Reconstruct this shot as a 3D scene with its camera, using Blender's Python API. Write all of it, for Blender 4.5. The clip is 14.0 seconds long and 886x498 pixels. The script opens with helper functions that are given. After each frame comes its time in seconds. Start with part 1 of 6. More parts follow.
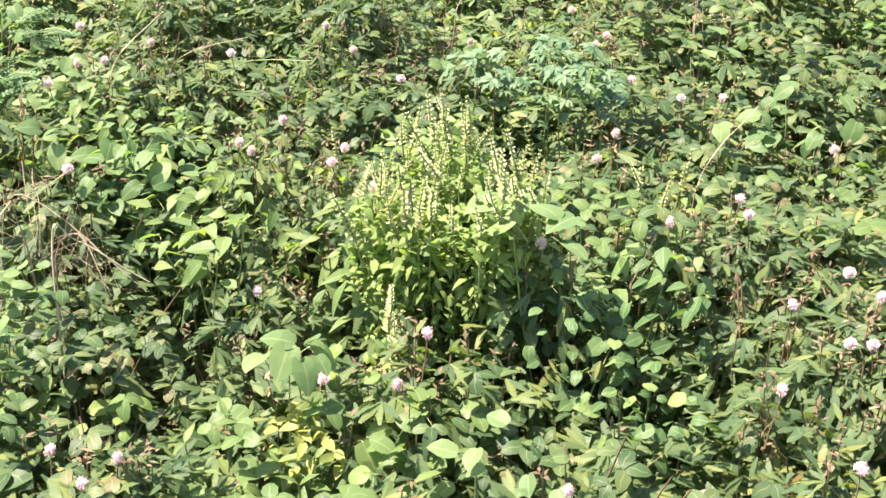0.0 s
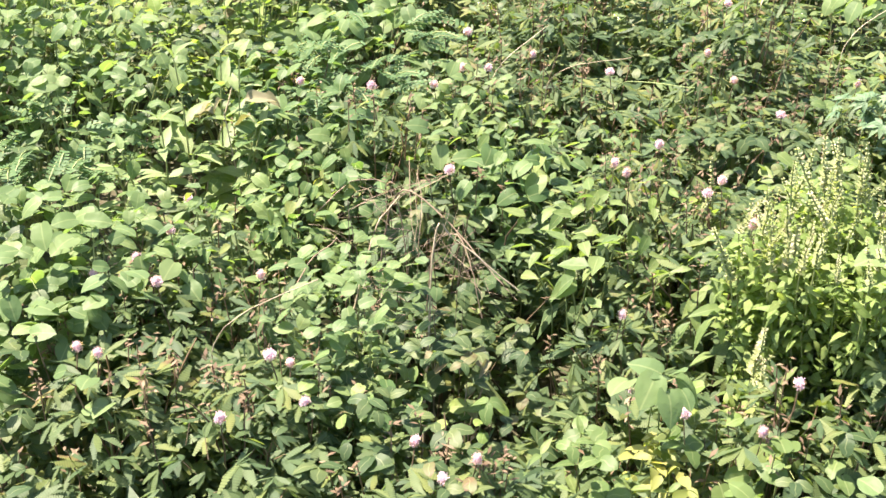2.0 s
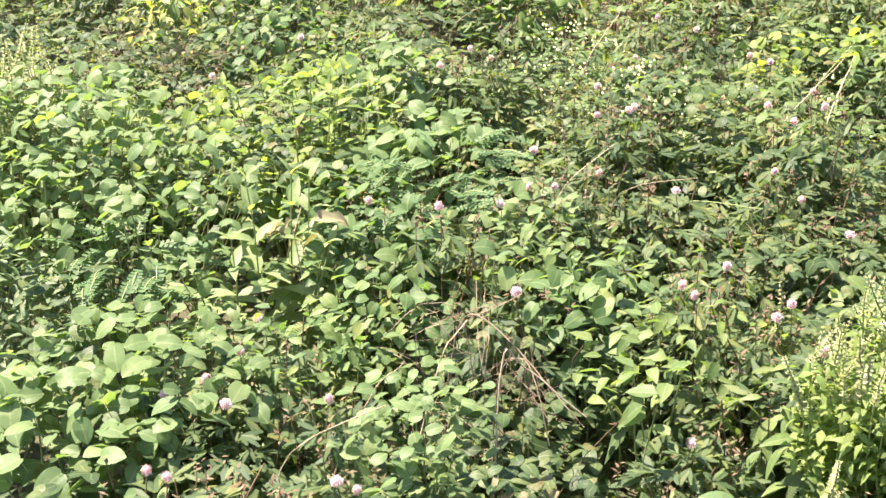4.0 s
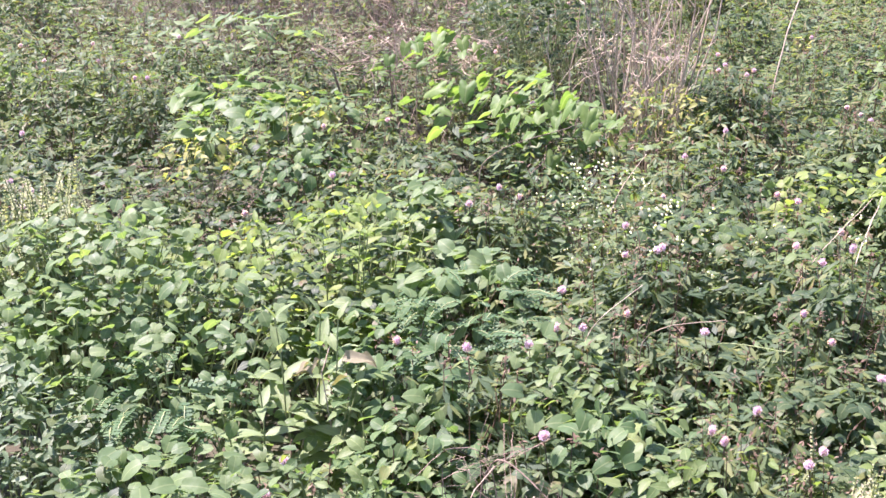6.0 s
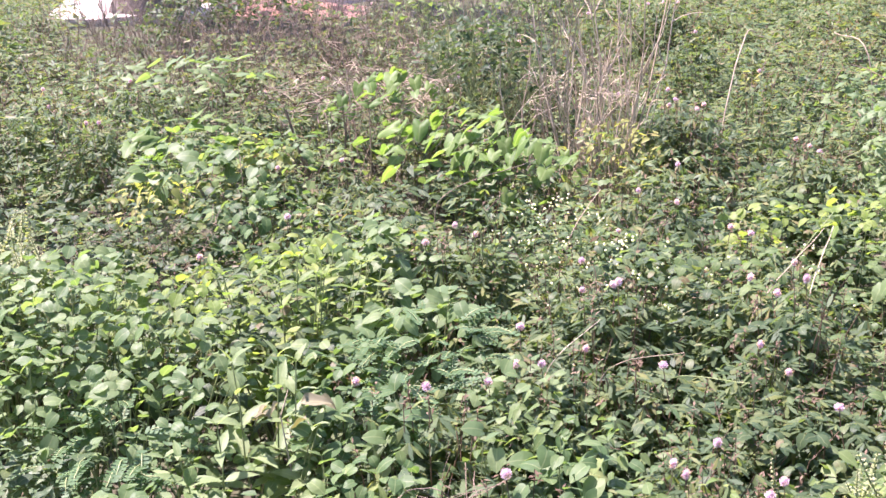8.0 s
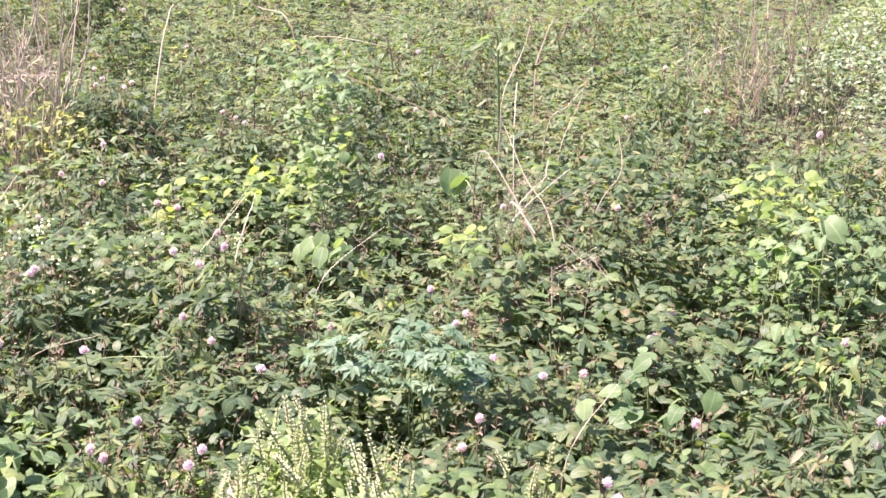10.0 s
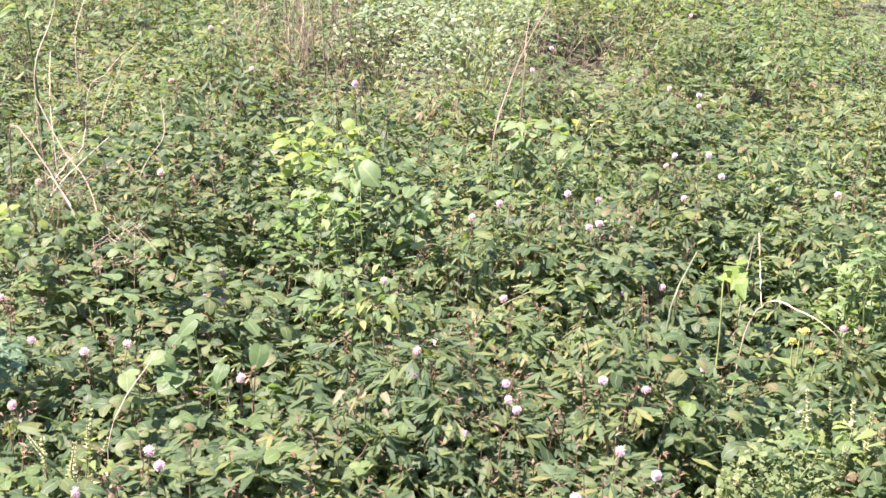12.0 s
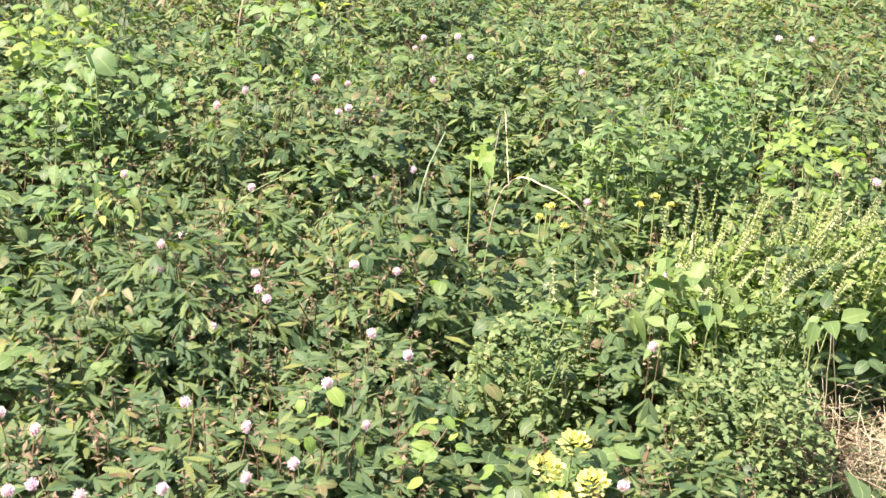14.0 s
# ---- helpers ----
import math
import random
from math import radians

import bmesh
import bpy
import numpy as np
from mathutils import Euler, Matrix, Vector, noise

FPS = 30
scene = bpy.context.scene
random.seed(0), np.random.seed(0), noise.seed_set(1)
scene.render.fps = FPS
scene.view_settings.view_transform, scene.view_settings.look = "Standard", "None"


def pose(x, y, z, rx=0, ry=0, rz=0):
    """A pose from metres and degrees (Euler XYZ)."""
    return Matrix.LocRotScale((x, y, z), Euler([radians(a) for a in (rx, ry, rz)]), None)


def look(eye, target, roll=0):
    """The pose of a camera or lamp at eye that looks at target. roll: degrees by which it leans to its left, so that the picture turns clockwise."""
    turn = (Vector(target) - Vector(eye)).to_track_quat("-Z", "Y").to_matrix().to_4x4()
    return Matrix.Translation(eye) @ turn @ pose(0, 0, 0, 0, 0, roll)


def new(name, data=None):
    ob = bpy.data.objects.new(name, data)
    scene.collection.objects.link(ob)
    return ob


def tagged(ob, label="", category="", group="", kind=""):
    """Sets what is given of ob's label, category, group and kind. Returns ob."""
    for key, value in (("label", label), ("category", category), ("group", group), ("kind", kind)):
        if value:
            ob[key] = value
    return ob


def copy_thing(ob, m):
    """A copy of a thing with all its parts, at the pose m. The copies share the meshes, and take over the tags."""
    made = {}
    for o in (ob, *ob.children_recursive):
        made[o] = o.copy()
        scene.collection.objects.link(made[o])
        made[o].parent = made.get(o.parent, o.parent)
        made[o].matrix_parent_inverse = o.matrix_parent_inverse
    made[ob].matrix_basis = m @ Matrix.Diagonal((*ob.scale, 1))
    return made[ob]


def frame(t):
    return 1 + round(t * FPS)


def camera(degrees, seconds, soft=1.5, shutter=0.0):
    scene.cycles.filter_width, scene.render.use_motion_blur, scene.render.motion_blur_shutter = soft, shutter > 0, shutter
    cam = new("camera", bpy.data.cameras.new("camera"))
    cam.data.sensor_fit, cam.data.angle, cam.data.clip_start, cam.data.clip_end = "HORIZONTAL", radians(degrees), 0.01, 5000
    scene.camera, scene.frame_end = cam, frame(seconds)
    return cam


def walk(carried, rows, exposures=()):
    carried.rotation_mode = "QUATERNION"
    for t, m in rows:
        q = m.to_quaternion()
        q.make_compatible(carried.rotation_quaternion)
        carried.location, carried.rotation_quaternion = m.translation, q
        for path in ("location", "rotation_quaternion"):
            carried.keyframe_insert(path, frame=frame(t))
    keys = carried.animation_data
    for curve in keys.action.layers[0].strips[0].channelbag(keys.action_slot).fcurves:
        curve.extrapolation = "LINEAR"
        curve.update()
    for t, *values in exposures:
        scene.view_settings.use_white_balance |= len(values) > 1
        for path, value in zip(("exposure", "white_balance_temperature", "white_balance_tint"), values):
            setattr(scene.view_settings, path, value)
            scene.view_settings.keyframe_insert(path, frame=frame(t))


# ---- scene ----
cam = camera(38.77, 14.0, soft=1.55)
PATH = [
    (0.0, pose(0.0003, 0.0001, 1.4688, 58.030, 0, -9.983) @ pose(0, 0, 0, 0, 0, 0.742)),
    (0.5, pose(-0.0099, 0.0015, 1.4787, 59.612, 0, -6.200) @ pose(0, 0, 0, 0, 0, -0.127)),
    (1.0, pose(-0.0328, 0.0002, 1.4718, 59.368, 0, -0.379) @ pose(0, 0, 0, 0, 0, -0.536)),
    (1.5, pose(-0.0752, 0.0102, 1.4833, 61.026, 0, 2.537) @ pose(0, 0, 0, 0, 0, 0.191)),
    (2.0, pose(-0.0925, 0.0140, 1.4768, 58.618, 0, 6.291) @ pose(0, 0, 0, 0, 0, -0.234)),
    (2.5, pose(-0.0995, 0.0234, 1.4857, 58.860, 0, 7.087) @ pose(0, 0, 0, 0, 0, 0.122)),
    (3.0, pose(-0.1049, 0.0254, 1.4947, 60.454, 0, 8.041) @ pose(0, 0, 0, 0, 0, -0.545)),
    (3.2, pose(-0.1077, 0.0231, 1.4976, 61.317, 0, 8.706) @ pose(0, 0, 0, 0, 0, -0.928)),
    (5.3, pose(-0.0884, 0.0320, 1.5458, 66.996, 0, 9.484) @ pose(0, 0, 0, 0, 0, -1.281)),
    (5.5, pose(-0.0919, 0.0299, 1.5473, 68.203, 0, 9.182) @ pose(0, 0, 0, 0, 0, -1.270)),
    (6.0, pose(-0.0990, 0.0304, 1.5431, 68.852, 0, 10.746) @ pose(0, 0, 0, 0, 0, -1.607)),
    (6.5, pose(-0.1067, 0.0297, 1.5543, 70.707, 0, 11.513) @ pose(0, 0, 0, 0, 0, -1.516)),
    (6.75, pose(-0.1098, 0.0245, 1.5530, 71.0, 0, 12.5) @ pose(0, 0, 0, 0, 0, -1.73)),
    (7.0, pose(-0.1126, 0.0190, 1.5513, 72.229, 0, 13.755) @ pose(0, 0, 0, 0, 0, -1.953)),
    (7.2, pose(-0.1131, 0.0212, 1.5550, 71.816, 0, 13.587) @ pose(0, 0, 0, 0, 0, -2.132)),
    (9.3, pose(-0.0300, 0.0526, 1.5180, 69.563, 0, -7.701) @ pose(0, 0, 0, 0, 0, 0.162)),
    (9.5, pose(-0.0146, 0.0545, 1.5183, 69.289, 0, -10.254) @ pose(0, 0, 0, 0, 0, 0.539)),
    (10.0, pose(0.0326, 0.0499, 1.5158, 69.444, 0, -16.167) @ pose(0, 0, 0, 0, 0, 0.731)),
    (10.5, pose(0.0743, 0.0396, 1.5165, 69.973, 0, -22.938) @ pose(0, 0, 0, 0, 0, 1.774)),
    (11.0, pose(0.0990, 0.0209, 1.5167, 70.561, 0, -28.689) @ pose(0, 0, 0, 0, 0, 2.003)),
    (11.5, pose(0.1228, 0.0092, 1.5104, 69.788, 0, -32.777) @ pose(0, 0, 0, 0, 0, 1.608)),
    (12.0, pose(0.1434, 0.0066, 1.5043, 68.167, 0, -35.601) @ pose(0, 0, 0, 0, 0, 1.604)),
    (12.5, pose(0.1763, 0.0068, 1.4887, 65.661, 0, -41.029) @ pose(0, 0, 0, 0, 0, 1.899)),
    (13.0, pose(0.1855, 0.0061, 1.4888, 66.068, 0, -43.858) @ pose(0, 0, 0, 0, 0, 3.666)),
    (13.5, pose(0.1820, 0.0064, 1.4724, 64.219, 0, -44.951) @ pose(0, 0, 0, 0, 0, 2.809)),
    (14.0, pose(0.1942, 0.0081, 1.4749, 63.810, 0, -47.332) @ pose(0, 0, 0, 0, 0, 3.855)),
]
EXPOSURES = [(0, 2.4, 6950, 16), (3.2, 2.42, 7000, 22), (5.3, 2.36, 6800, 22), (5.7, 2.18, 5900, 46), (7.2, 2.15, 5940, 46), (9.3, 2.32, 6200, 44), (11.9, 2.34, 6350, 38), (12.3, 2.3, 6550, 31), (13.0, 2.27, 6600, 29), (14, 2.26, 6850, 19)]
walk(cam, PATH, EXPOSURES)

# ---- sky and sun ----
SUN_AZ, SUN_EL = radians(-66), radians(62)     # azimuth from +y towards +x
to_sun = Vector((math.sin(SUN_AZ) * math.cos(SUN_EL), math.cos(SUN_AZ) * math.cos(SUN_EL), math.sin(SUN_EL)))
world = bpy.data.worlds.new("world")
scene.world = world
world.use_nodes = True
sky = world.node_tree.nodes.new("ShaderNodeTexSky")
sky.sky_type, sky.sun_disc, sky.sun_elevation, sky.sun_rotation = "NISHITA", False, SUN_EL, SUN_AZ
world.node_tree.links.new(sky.outputs[0], world.node_tree.nodes["Background"].inputs[0])
world.node_tree.nodes["Background"].inputs[1].default_value = 0.085
sun = new("sun", bpy.data.lights.new("sun", "SUN"))
sun.data.energy, sun.data.angle, sun.data.color = 4.5, radians(0.6), (1.0, 0.94, 0.82)
sun.matrix_world = look(to_sun * 30, (0, 0, 0))

rng = random.Random(11)


# ---- materials ----
def nodes_of(name):
    mat = bpy.data.materials.new(name)
    mat.use_nodes = True
    return mat, mat.node_tree.nodes, mat.node_tree.links


def ramp(nodes, stops):
    node = nodes.new("ShaderNodeValToRGB")
    while len(node.color_ramp.elements) < len(stops):
        node.color_ramp.elements.new(0.5)
    for element, (place, colour) in zip(node.color_ramp.elements, stops):
        element.position, element.color = place, (*colour, 1)
    return node


def leaf_material(name, stops, glow=0.35, rough=0.5, stripes=0.0, veins=0.0, spots=0.25, by_leaf=0.75, drift=0.0, slit=0.09):
    """A thin leaf: gloss and diffuse from above, light let through from behind; colour varies leaf by leaf and blotch by blotch."""
    mat, nodes, links = nodes_of(name)
    bsdf, out = nodes["Principled BSDF"], nodes["Material Output"]
    info, geo = nodes.new("ShaderNodeObjectInfo"), nodes.new("ShaderNodeNewGeometry")
    half = nodes.new("ShaderNodeMix")
    half.inputs[0].default_value = by_leaf
    links.new(info.outputs["Random"], half.inputs[2])
    links.new(geo.outputs["Random Per Island"], half.inputs[3])
    blot = nodes.new("ShaderNodeTexNoise")
    blot.inputs["Scale"].default_value, blot.inputs["Detail"].default_value = 55, 3
    coord = nodes.new("ShaderNodeTexCoord")
    links.new(coord.outputs["Object"], blot.inputs["Vector"])
    off = nodes.new("ShaderNodeMath")
    off.operation, off.inputs[1].default_value, off.inputs[2].default_value = "MULTIPLY_ADD", spots, -0.5 * spots
    links.new(blot.outputs["Fac"], off.inputs[0])
    pick = nodes.new("ShaderNodeMath")
    pick.operation, pick.use_clamp = "ADD", True
    links.new(half.outputs[0], pick.inputs[0])
    links.new(off.outputs[0], pick.inputs[1])
    if drift:
        wide = nodes.new("ShaderNodeTexNoise")
        wide.inputs["Scale"].default_value, wide.inputs["Detail"].default_value = 1.6, 2
        links.new(coord.outputs["Object"], wide.inputs["Vector"])
        sway = nodes.new("ShaderNodeMath")
        sway.operation, sway.inputs[1].default_value, sway.inputs[2].default_value = "MULTIPLY_ADD", drift, -0.5 * drift
        links.new(wide.outputs["Fac"], sway.inputs[0])
        both = nodes.new("ShaderNodeMath")
        both.operation, both.use_clamp = "ADD", True
        links.new(pick.outputs[0], both.inputs[0])
        links.new(sway.outputs[0], both.inputs[1])
        pick = both
    tone = ramp(nodes, stops)
    links.new(pick.outputs[0], tone.inputs[0])
    colour = tone.outputs[0]
    uv = nodes.new("ShaderNodeUVMap")
    if veins:
        split = nodes.new("ShaderNodeSeparateXYZ")
        links.new(uv.outputs[0], split.inputs[0])
        away = nodes.new("ShaderNodeMath")
        away.operation, away.inputs[1].default_value = "SUBTRACT", 0.5
        links.new(split.outputs[1], away.inputs[0])
        width = nodes.new("ShaderNodeMath")
        width.operation = "ABSOLUTE"
        links.new(away.outputs[0], width.inputs[0])
        rib = ramp(nodes, [(0.0, (1, 1, 1)), (0.05, (0, 0, 0))])
        links.new(width.outputs[0], rib.inputs[0])
        pale = nodes.new("ShaderNodeMix")
        pale.data_type = "RGBA"
        pale.inputs[7].default_value = (0.42, 0.46, 0.22, 1)
        soft = nodes.new("ShaderNodeMath")
        soft.operation, soft.inputs[1].default_value = "MULTIPLY", 0.3
        links.new(rib.outputs[0], soft.inputs[0])
        links.new(soft.outputs[0], pale.inputs[0])
        links.new(colour, pale.inputs[6])
        colour = pale.outputs[2]
        bump = nodes.new("ShaderNodeBump")
        bump.inputs["Strength"].default_value, bump.inputs["Distance"].default_value = 0.5, 0.003
        links.new(blot.outputs["Fac"], bump.inputs["Height"])
        links.new(bump.outputs[0], bsdf.inputs["Normal"])
    gaps = None
    if stripes:
        # pairs of fine leaflets along the rib, with slits between them towards the margins
        split = nodes.new("ShaderNodeSeparateXYZ")
        links.new(uv.outputs[0], split.inputs[0])
        steps = nodes.new("ShaderNodeMath")
        steps.operation, steps.inputs[1].default_value = "MULTIPLY", stripes
        links.new(split.outputs[0], steps.inputs[0])
        tooth = nodes.new("ShaderNodeMath")
        tooth.operation, tooth.inputs[1].default_value = "PINGPONG", 0.5
        links.new(steps.outputs[0], tooth.inputs[0])
        away = nodes.new("ShaderNodeMath")
        away.operation, away.inputs[1].default_value = "SUBTRACT", 0.5
        links.new(split.outputs[1], away.inputs[0])
        width = nodes.new("ShaderNodeMath")
        width.operation = "ABSOLUTE"
        links.new(away.outputs[0], width.inputs[0])
        outer = nodes.new("ShaderNodeMapRange")
        outer.inputs["From Min"].default_value, outer.inputs["From Max"].default_value = 0.1, 0.5
        outer.inputs["To Min"].default_value, outer.inputs["To Max"].default_value = -0.02, slit
        links.new(width.outputs[0], outer.inputs["Value"])
        gaps = nodes.new("ShaderNodeMath")
        gaps.operation = "LESS_THAN"
        links.new(tooth.outputs[0], gaps.inputs[0])
        links.new(outer.outputs[0], gaps.inputs[1])
        shade = nodes.new("ShaderNodeMix")
        shade.data_type, shade.blend_type = "RGBA", "MULTIPLY"
        shade.inputs[0].default_value = 0.4
        fine = ramp(nodes, [(0.0, (0.45, 0.45, 0.45)), (0.5, (1, 1, 1))])
        links.new(tooth.outputs[0], fine.inputs[0])
        links.new(colour, shade.inputs[6])
        links.new(fine.outputs[0], shade.inputs[7])
        colour = shade.outputs[2]
    links.new(colour, bsdf.inputs["Base Color"])
    bsdf.inputs["Roughness"].default_value = rough
    bsdf.inputs["Specular IOR Level"].default_value = 0.22
    lit = nodes.new("ShaderNodeBsdfTranslucent")
    warm = nodes.new("ShaderNodeMix")
    warm.data_type, warm.blend_type = "RGBA", "MULTIPLY"
    warm.inputs[0].default_value = 1.0
    warm.inputs[7].default_value = (1.38, 1.48, 0.62, 1)
    links.new(colour, warm.inputs[6])
    links.new(warm.outputs[2], lit.inputs["Color"])
    mix = nodes.new("ShaderNodeMixShader")
    mix.inputs[0].default_value = glow + 0.1
    links.new(bsdf.outputs[0], mix.inputs[1])
    links.new(lit.outputs[0], mix.inputs[2])
    links.new(mix.outputs[0], out.inputs["Surface"])
    if gaps:
        clear, cut = nodes.new("ShaderNodeBsdfTransparent"), nodes.new("ShaderNodeMixShader")
        links.new(gaps.outputs[0], cut.inputs[0])
        links.new(mix.outputs[0], cut.inputs[1])
        links.new(clear.outputs[0], cut.inputs[2])
        links.new(cut.outputs[0], out.inputs["Surface"])
    return mat


def solid_material(name, stops, scale=20, rough=0.8, bump=0.4, depth=0.004, fine=160):
    """An opaque rough surface with two scales of mottling and fine relief."""
    mat, nodes, links = nodes_of(name)
    bsdf = nodes["Principled BSDF"]
    coord = nodes.new("ShaderNodeTexCoord")
    coarse, grain = nodes.new("ShaderNodeTexNoise"), nodes.new("ShaderNodeTexNoise")
    coarse.inputs["Scale"].default_value, grain.inputs["Scale"].default_value = scale, fine
    coarse.inputs["Detail"].default_value = grain.inputs["Detail"].default_value = 5
    info = nodes.new("ShaderNodeObjectInfo")
    mixed = nodes.new("ShaderNodeMix")
    mixed.inputs[0].default_value = 0.4
    for tex in (coarse, grain):
        links.new(coord.outputs["Object"], tex.inputs["Vector"])
    links.new(coarse.outputs["Fac"], mixed.inputs[2])
    links.new(grain.outputs["Fac"], mixed.inputs[3])
    shift = nodes.new("ShaderNodeMath")
    shift.operation, shift.inputs[1].default_value = "MULTIPLY_ADD", 0.3
    links.new(info.outputs["Random"], shift.inputs[0])
    links.new(mixed.outputs[0], shift.inputs[2])
    lower = nodes.new("ShaderNodeMath")
    lower.operation, lower.inputs[1].default_value = "SUBTRACT", 0.15
    links.new(shift.outputs[0], lower.inputs[0])
    tone = ramp(nodes, stops)
    links.new(lower.outputs[0], tone.inputs[0])
    links.new(tone.outputs[0], bsdf.inputs["Base Color"])
    relief = nodes.new("ShaderNodeBump")
    relief.inputs["Strength"].default_value, relief.inputs["Distance"].default_value = bump, depth
    links.new(mixed.outputs[0], relief.inputs["Height"])
    links.new(relief.outputs[0], bsdf.inputs["Normal"])
    bsdf.inputs["Roughness"].default_value = rough
    return mat


M_MIMOSA = leaf_material("mimosa_leaf", [(0.0, (0.06, 0.106, 0.052)), (0.35, (0.088, 0.14, 0.062)), (0.66, (0.117, 0.168, 0.067)), (0.82, (0.16, 0.205, 0.07)), (0.94, (0.205, 0.22, 0.07)), (0.965, (0.185, 0.15, 0.07)), (1.0, (0.165, 0.095, 0.06))], 0.34, 0.55, stripes=13, slit=0.17, spots=0.2, by_leaf=0.8, drift=0.5)
M_MIMOSA_FAR = leaf_material("far_mimosa_leaf", [(0.0, (0.055, 0.098, 0.048)), (0.35, (0.088, 0.145, 0.062)), (0.6, (0.128, 0.188, 0.074)), (0.84, (0.184, 0.222, 0.084)), (0.94, (0.195, 0.182, 0.084)), (1.0, (0.16, 0.115, 0.066))], 0.34, 0.5, spots=0.2, drift=0.7)
M_FROND = leaf_material("frond_leaf", [(0.0, (0.055, 0.12, 0.055)), (0.5, (0.085, 0.165, 0.072)), (1.0, (0.13, 0.205, 0.085))], 0.35, 0.5)
M_DRYWEED = leaf_material("withered_leaf", [(0.0, (0.05, 0.09, 0.036)), (0.5, (0.1, 0.14, 0.052)), (0.78, (0.16, 0.145, 0.07)), (1.0, (0.25, 0.2, 0.12))], 0.25, 0.7)
# own dark green of creepers and bushes; as undergrowth it paints shade into gaps
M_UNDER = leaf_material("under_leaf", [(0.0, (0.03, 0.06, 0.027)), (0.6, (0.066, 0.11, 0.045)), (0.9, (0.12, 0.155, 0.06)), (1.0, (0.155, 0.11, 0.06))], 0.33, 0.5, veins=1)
M_BROAD = leaf_material("broad_leaf", [(0.0, (0.0554, 0.113, 0.0414)), (0.5, (0.11, 0.179, 0.0673)), (0.85, (0.171, 0.235, 0.0828)), (1.0, (0.252, 0.263, 0.088))], 0.35, 0.5, veins=1, by_leaf=0.2)
M_VINE = leaf_material("vine_leaf", [(0.0, (0.096, 0.16, 0.068)), (0.5, (0.134, 0.204, 0.082)), (1.0, (0.182, 0.246, 0.104))], 0.35, 0.5, veins=1, by_leaf=0.2)
M_LANCE = leaf_material("pale_lance_leaf", [(0.0, (0.14, 0.21, 0.085)), (0.5, (0.2, 0.27, 0.115)), (1.0, (0.26, 0.32, 0.15))], 0.34, 0.5, veins=1, by_leaf=0.4)
M_LIME = leaf_material("lime_leaf", [(0.0, (0.11, 0.185, 0.05)), (0.5, (0.165, 0.245, 0.062)), (1.0, (0.24, 0.29, 0.082))], 0.4, 0.5, veins=1, by_leaf=0.2)
M_BASIL = leaf_material("basil_leaf", [(0.0, (0.12, 0.19, 0.055)), (0.5, (0.17, 0.24, 0.072)), (1.0, (0.23, 0.28, 0.095))], 0.38, 0.55, veins=1)
M_SOFT = leaf_material("soft_leaf", [(0.0, (0.0798, 0.133, 0.0525)), (0.5, (0.137, 0.189, 0.0755)), (1.0, (0.22, 0.244, 0.112))], 0.35, 0.55)
M_HERB = leaf_material("herb_leaf", [(0.0, (0.076, 0.133, 0.0477)), (0.5, (0.131, 0.196, 0.0684)), (1.0, (0.198, 0.252, 0.0891))], 0.38, 0.48, veins=1, by_leaf=0.4)
M_MINT = leaf_material("mint_leaf", [(0.0, (0.08, 0.145, 0.055)), (0.5, (0.135, 0.208, 0.082)), (1.0, (0.19, 0.25, 0.105))], 0.36, 0.5, veins=1)
M_FRESH = leaf_material("fresh_vine_leaf", [(0.0, (0.08, 0.155, 0.045)), (0.5, (0.13, 0.215, 0.058)), (1.0, (0.19, 0.265, 0.08))], 0.38, 0.5, veins=1, by_leaf=0.4)
M_GREY = leaf_material("grey_leaf", [(0.0, (0.072, 0.138, 0.075)), (0.5, (0.105, 0.18, 0.096)), (1.0, (0.155, 0.222, 0.12))], 0.28, 0.5, veins=1, by_leaf=0.4)
M_PALE = leaf_material("pale_leaf", [(0.0, (0.085, 0.145, 0.07)), (0.5, (0.16, 0.22, 0.12)), (1.0, (0.3, 0.35, 0.22))], 0.3, 0.55)
M_YELLOW = leaf_material("yellow_leaf", [(0.0, (0.184, 0.2392, 0.07125)), (0.6, (0.2944, 0.3036, 0.095)), (1.0, (0.368, 0.3128, 0.133))], 0.4, 0.5)
M_DEAD = leaf_material("dead_leaf", [(0.0, (0.11, 0.1, 0.055)), (0.5, (0.19, 0.175, 0.1)), (1.0, (0.26, 0.245, 0.15))], 0.2, 0.75, veins=2.5)
M_HUSK = leaf_material("dry_husk", [(0.0, (0.1, 0.064, 0.04)), (0.6, (0.165, 0.118, 0.074)), (1.0, (0.28, 0.215, 0.14))], 0.2, 0.7)
M_CALYX = leaf_material("calyx", [(0.0, (0.23, 0.27, 0.12)), (0.6, (0.33, 0.355, 0.185)), (0.85, (0.41, 0.395, 0.27)), (1.0, (0.33, 0.24, 0.175))], 0.3, 0.6)
M_FLOWER = leaf_material("flower_thread", [(0.0, (0.56, 0.37, 0.52)), (0.5, (0.68, 0.5, 0.63)), (1.0, (0.77, 0.63, 0.73))], 0.35, 0.7)
M_CORE = leaf_material("flower_core", [(0.0, (0.52, 0.35, 0.5)), (1.0, (0.64, 0.47, 0.61))], 0.3, 0.8)
M_WHITE = leaf_material("white_petal", [(0.0, (0.7, 0.7, 0.6)), (1.0, (0.85, 0.84, 0.76))], 0.3, 0.6)
M_GOLD = leaf_material("yellow_petal", [(0.0, (0.48, 0.44, 0.14)), (0.6, (0.6, 0.55, 0.21)), (1.0, (0.66, 0.61, 0.29))], 0.3, 0.6)
M_STEM = solid_material("red_brown_stem", [(0.3, (0.07, 0.05, 0.025)), (0.7, (0.16, 0.1, 0.05))], 60, 0.7, 0.3, 0.001)
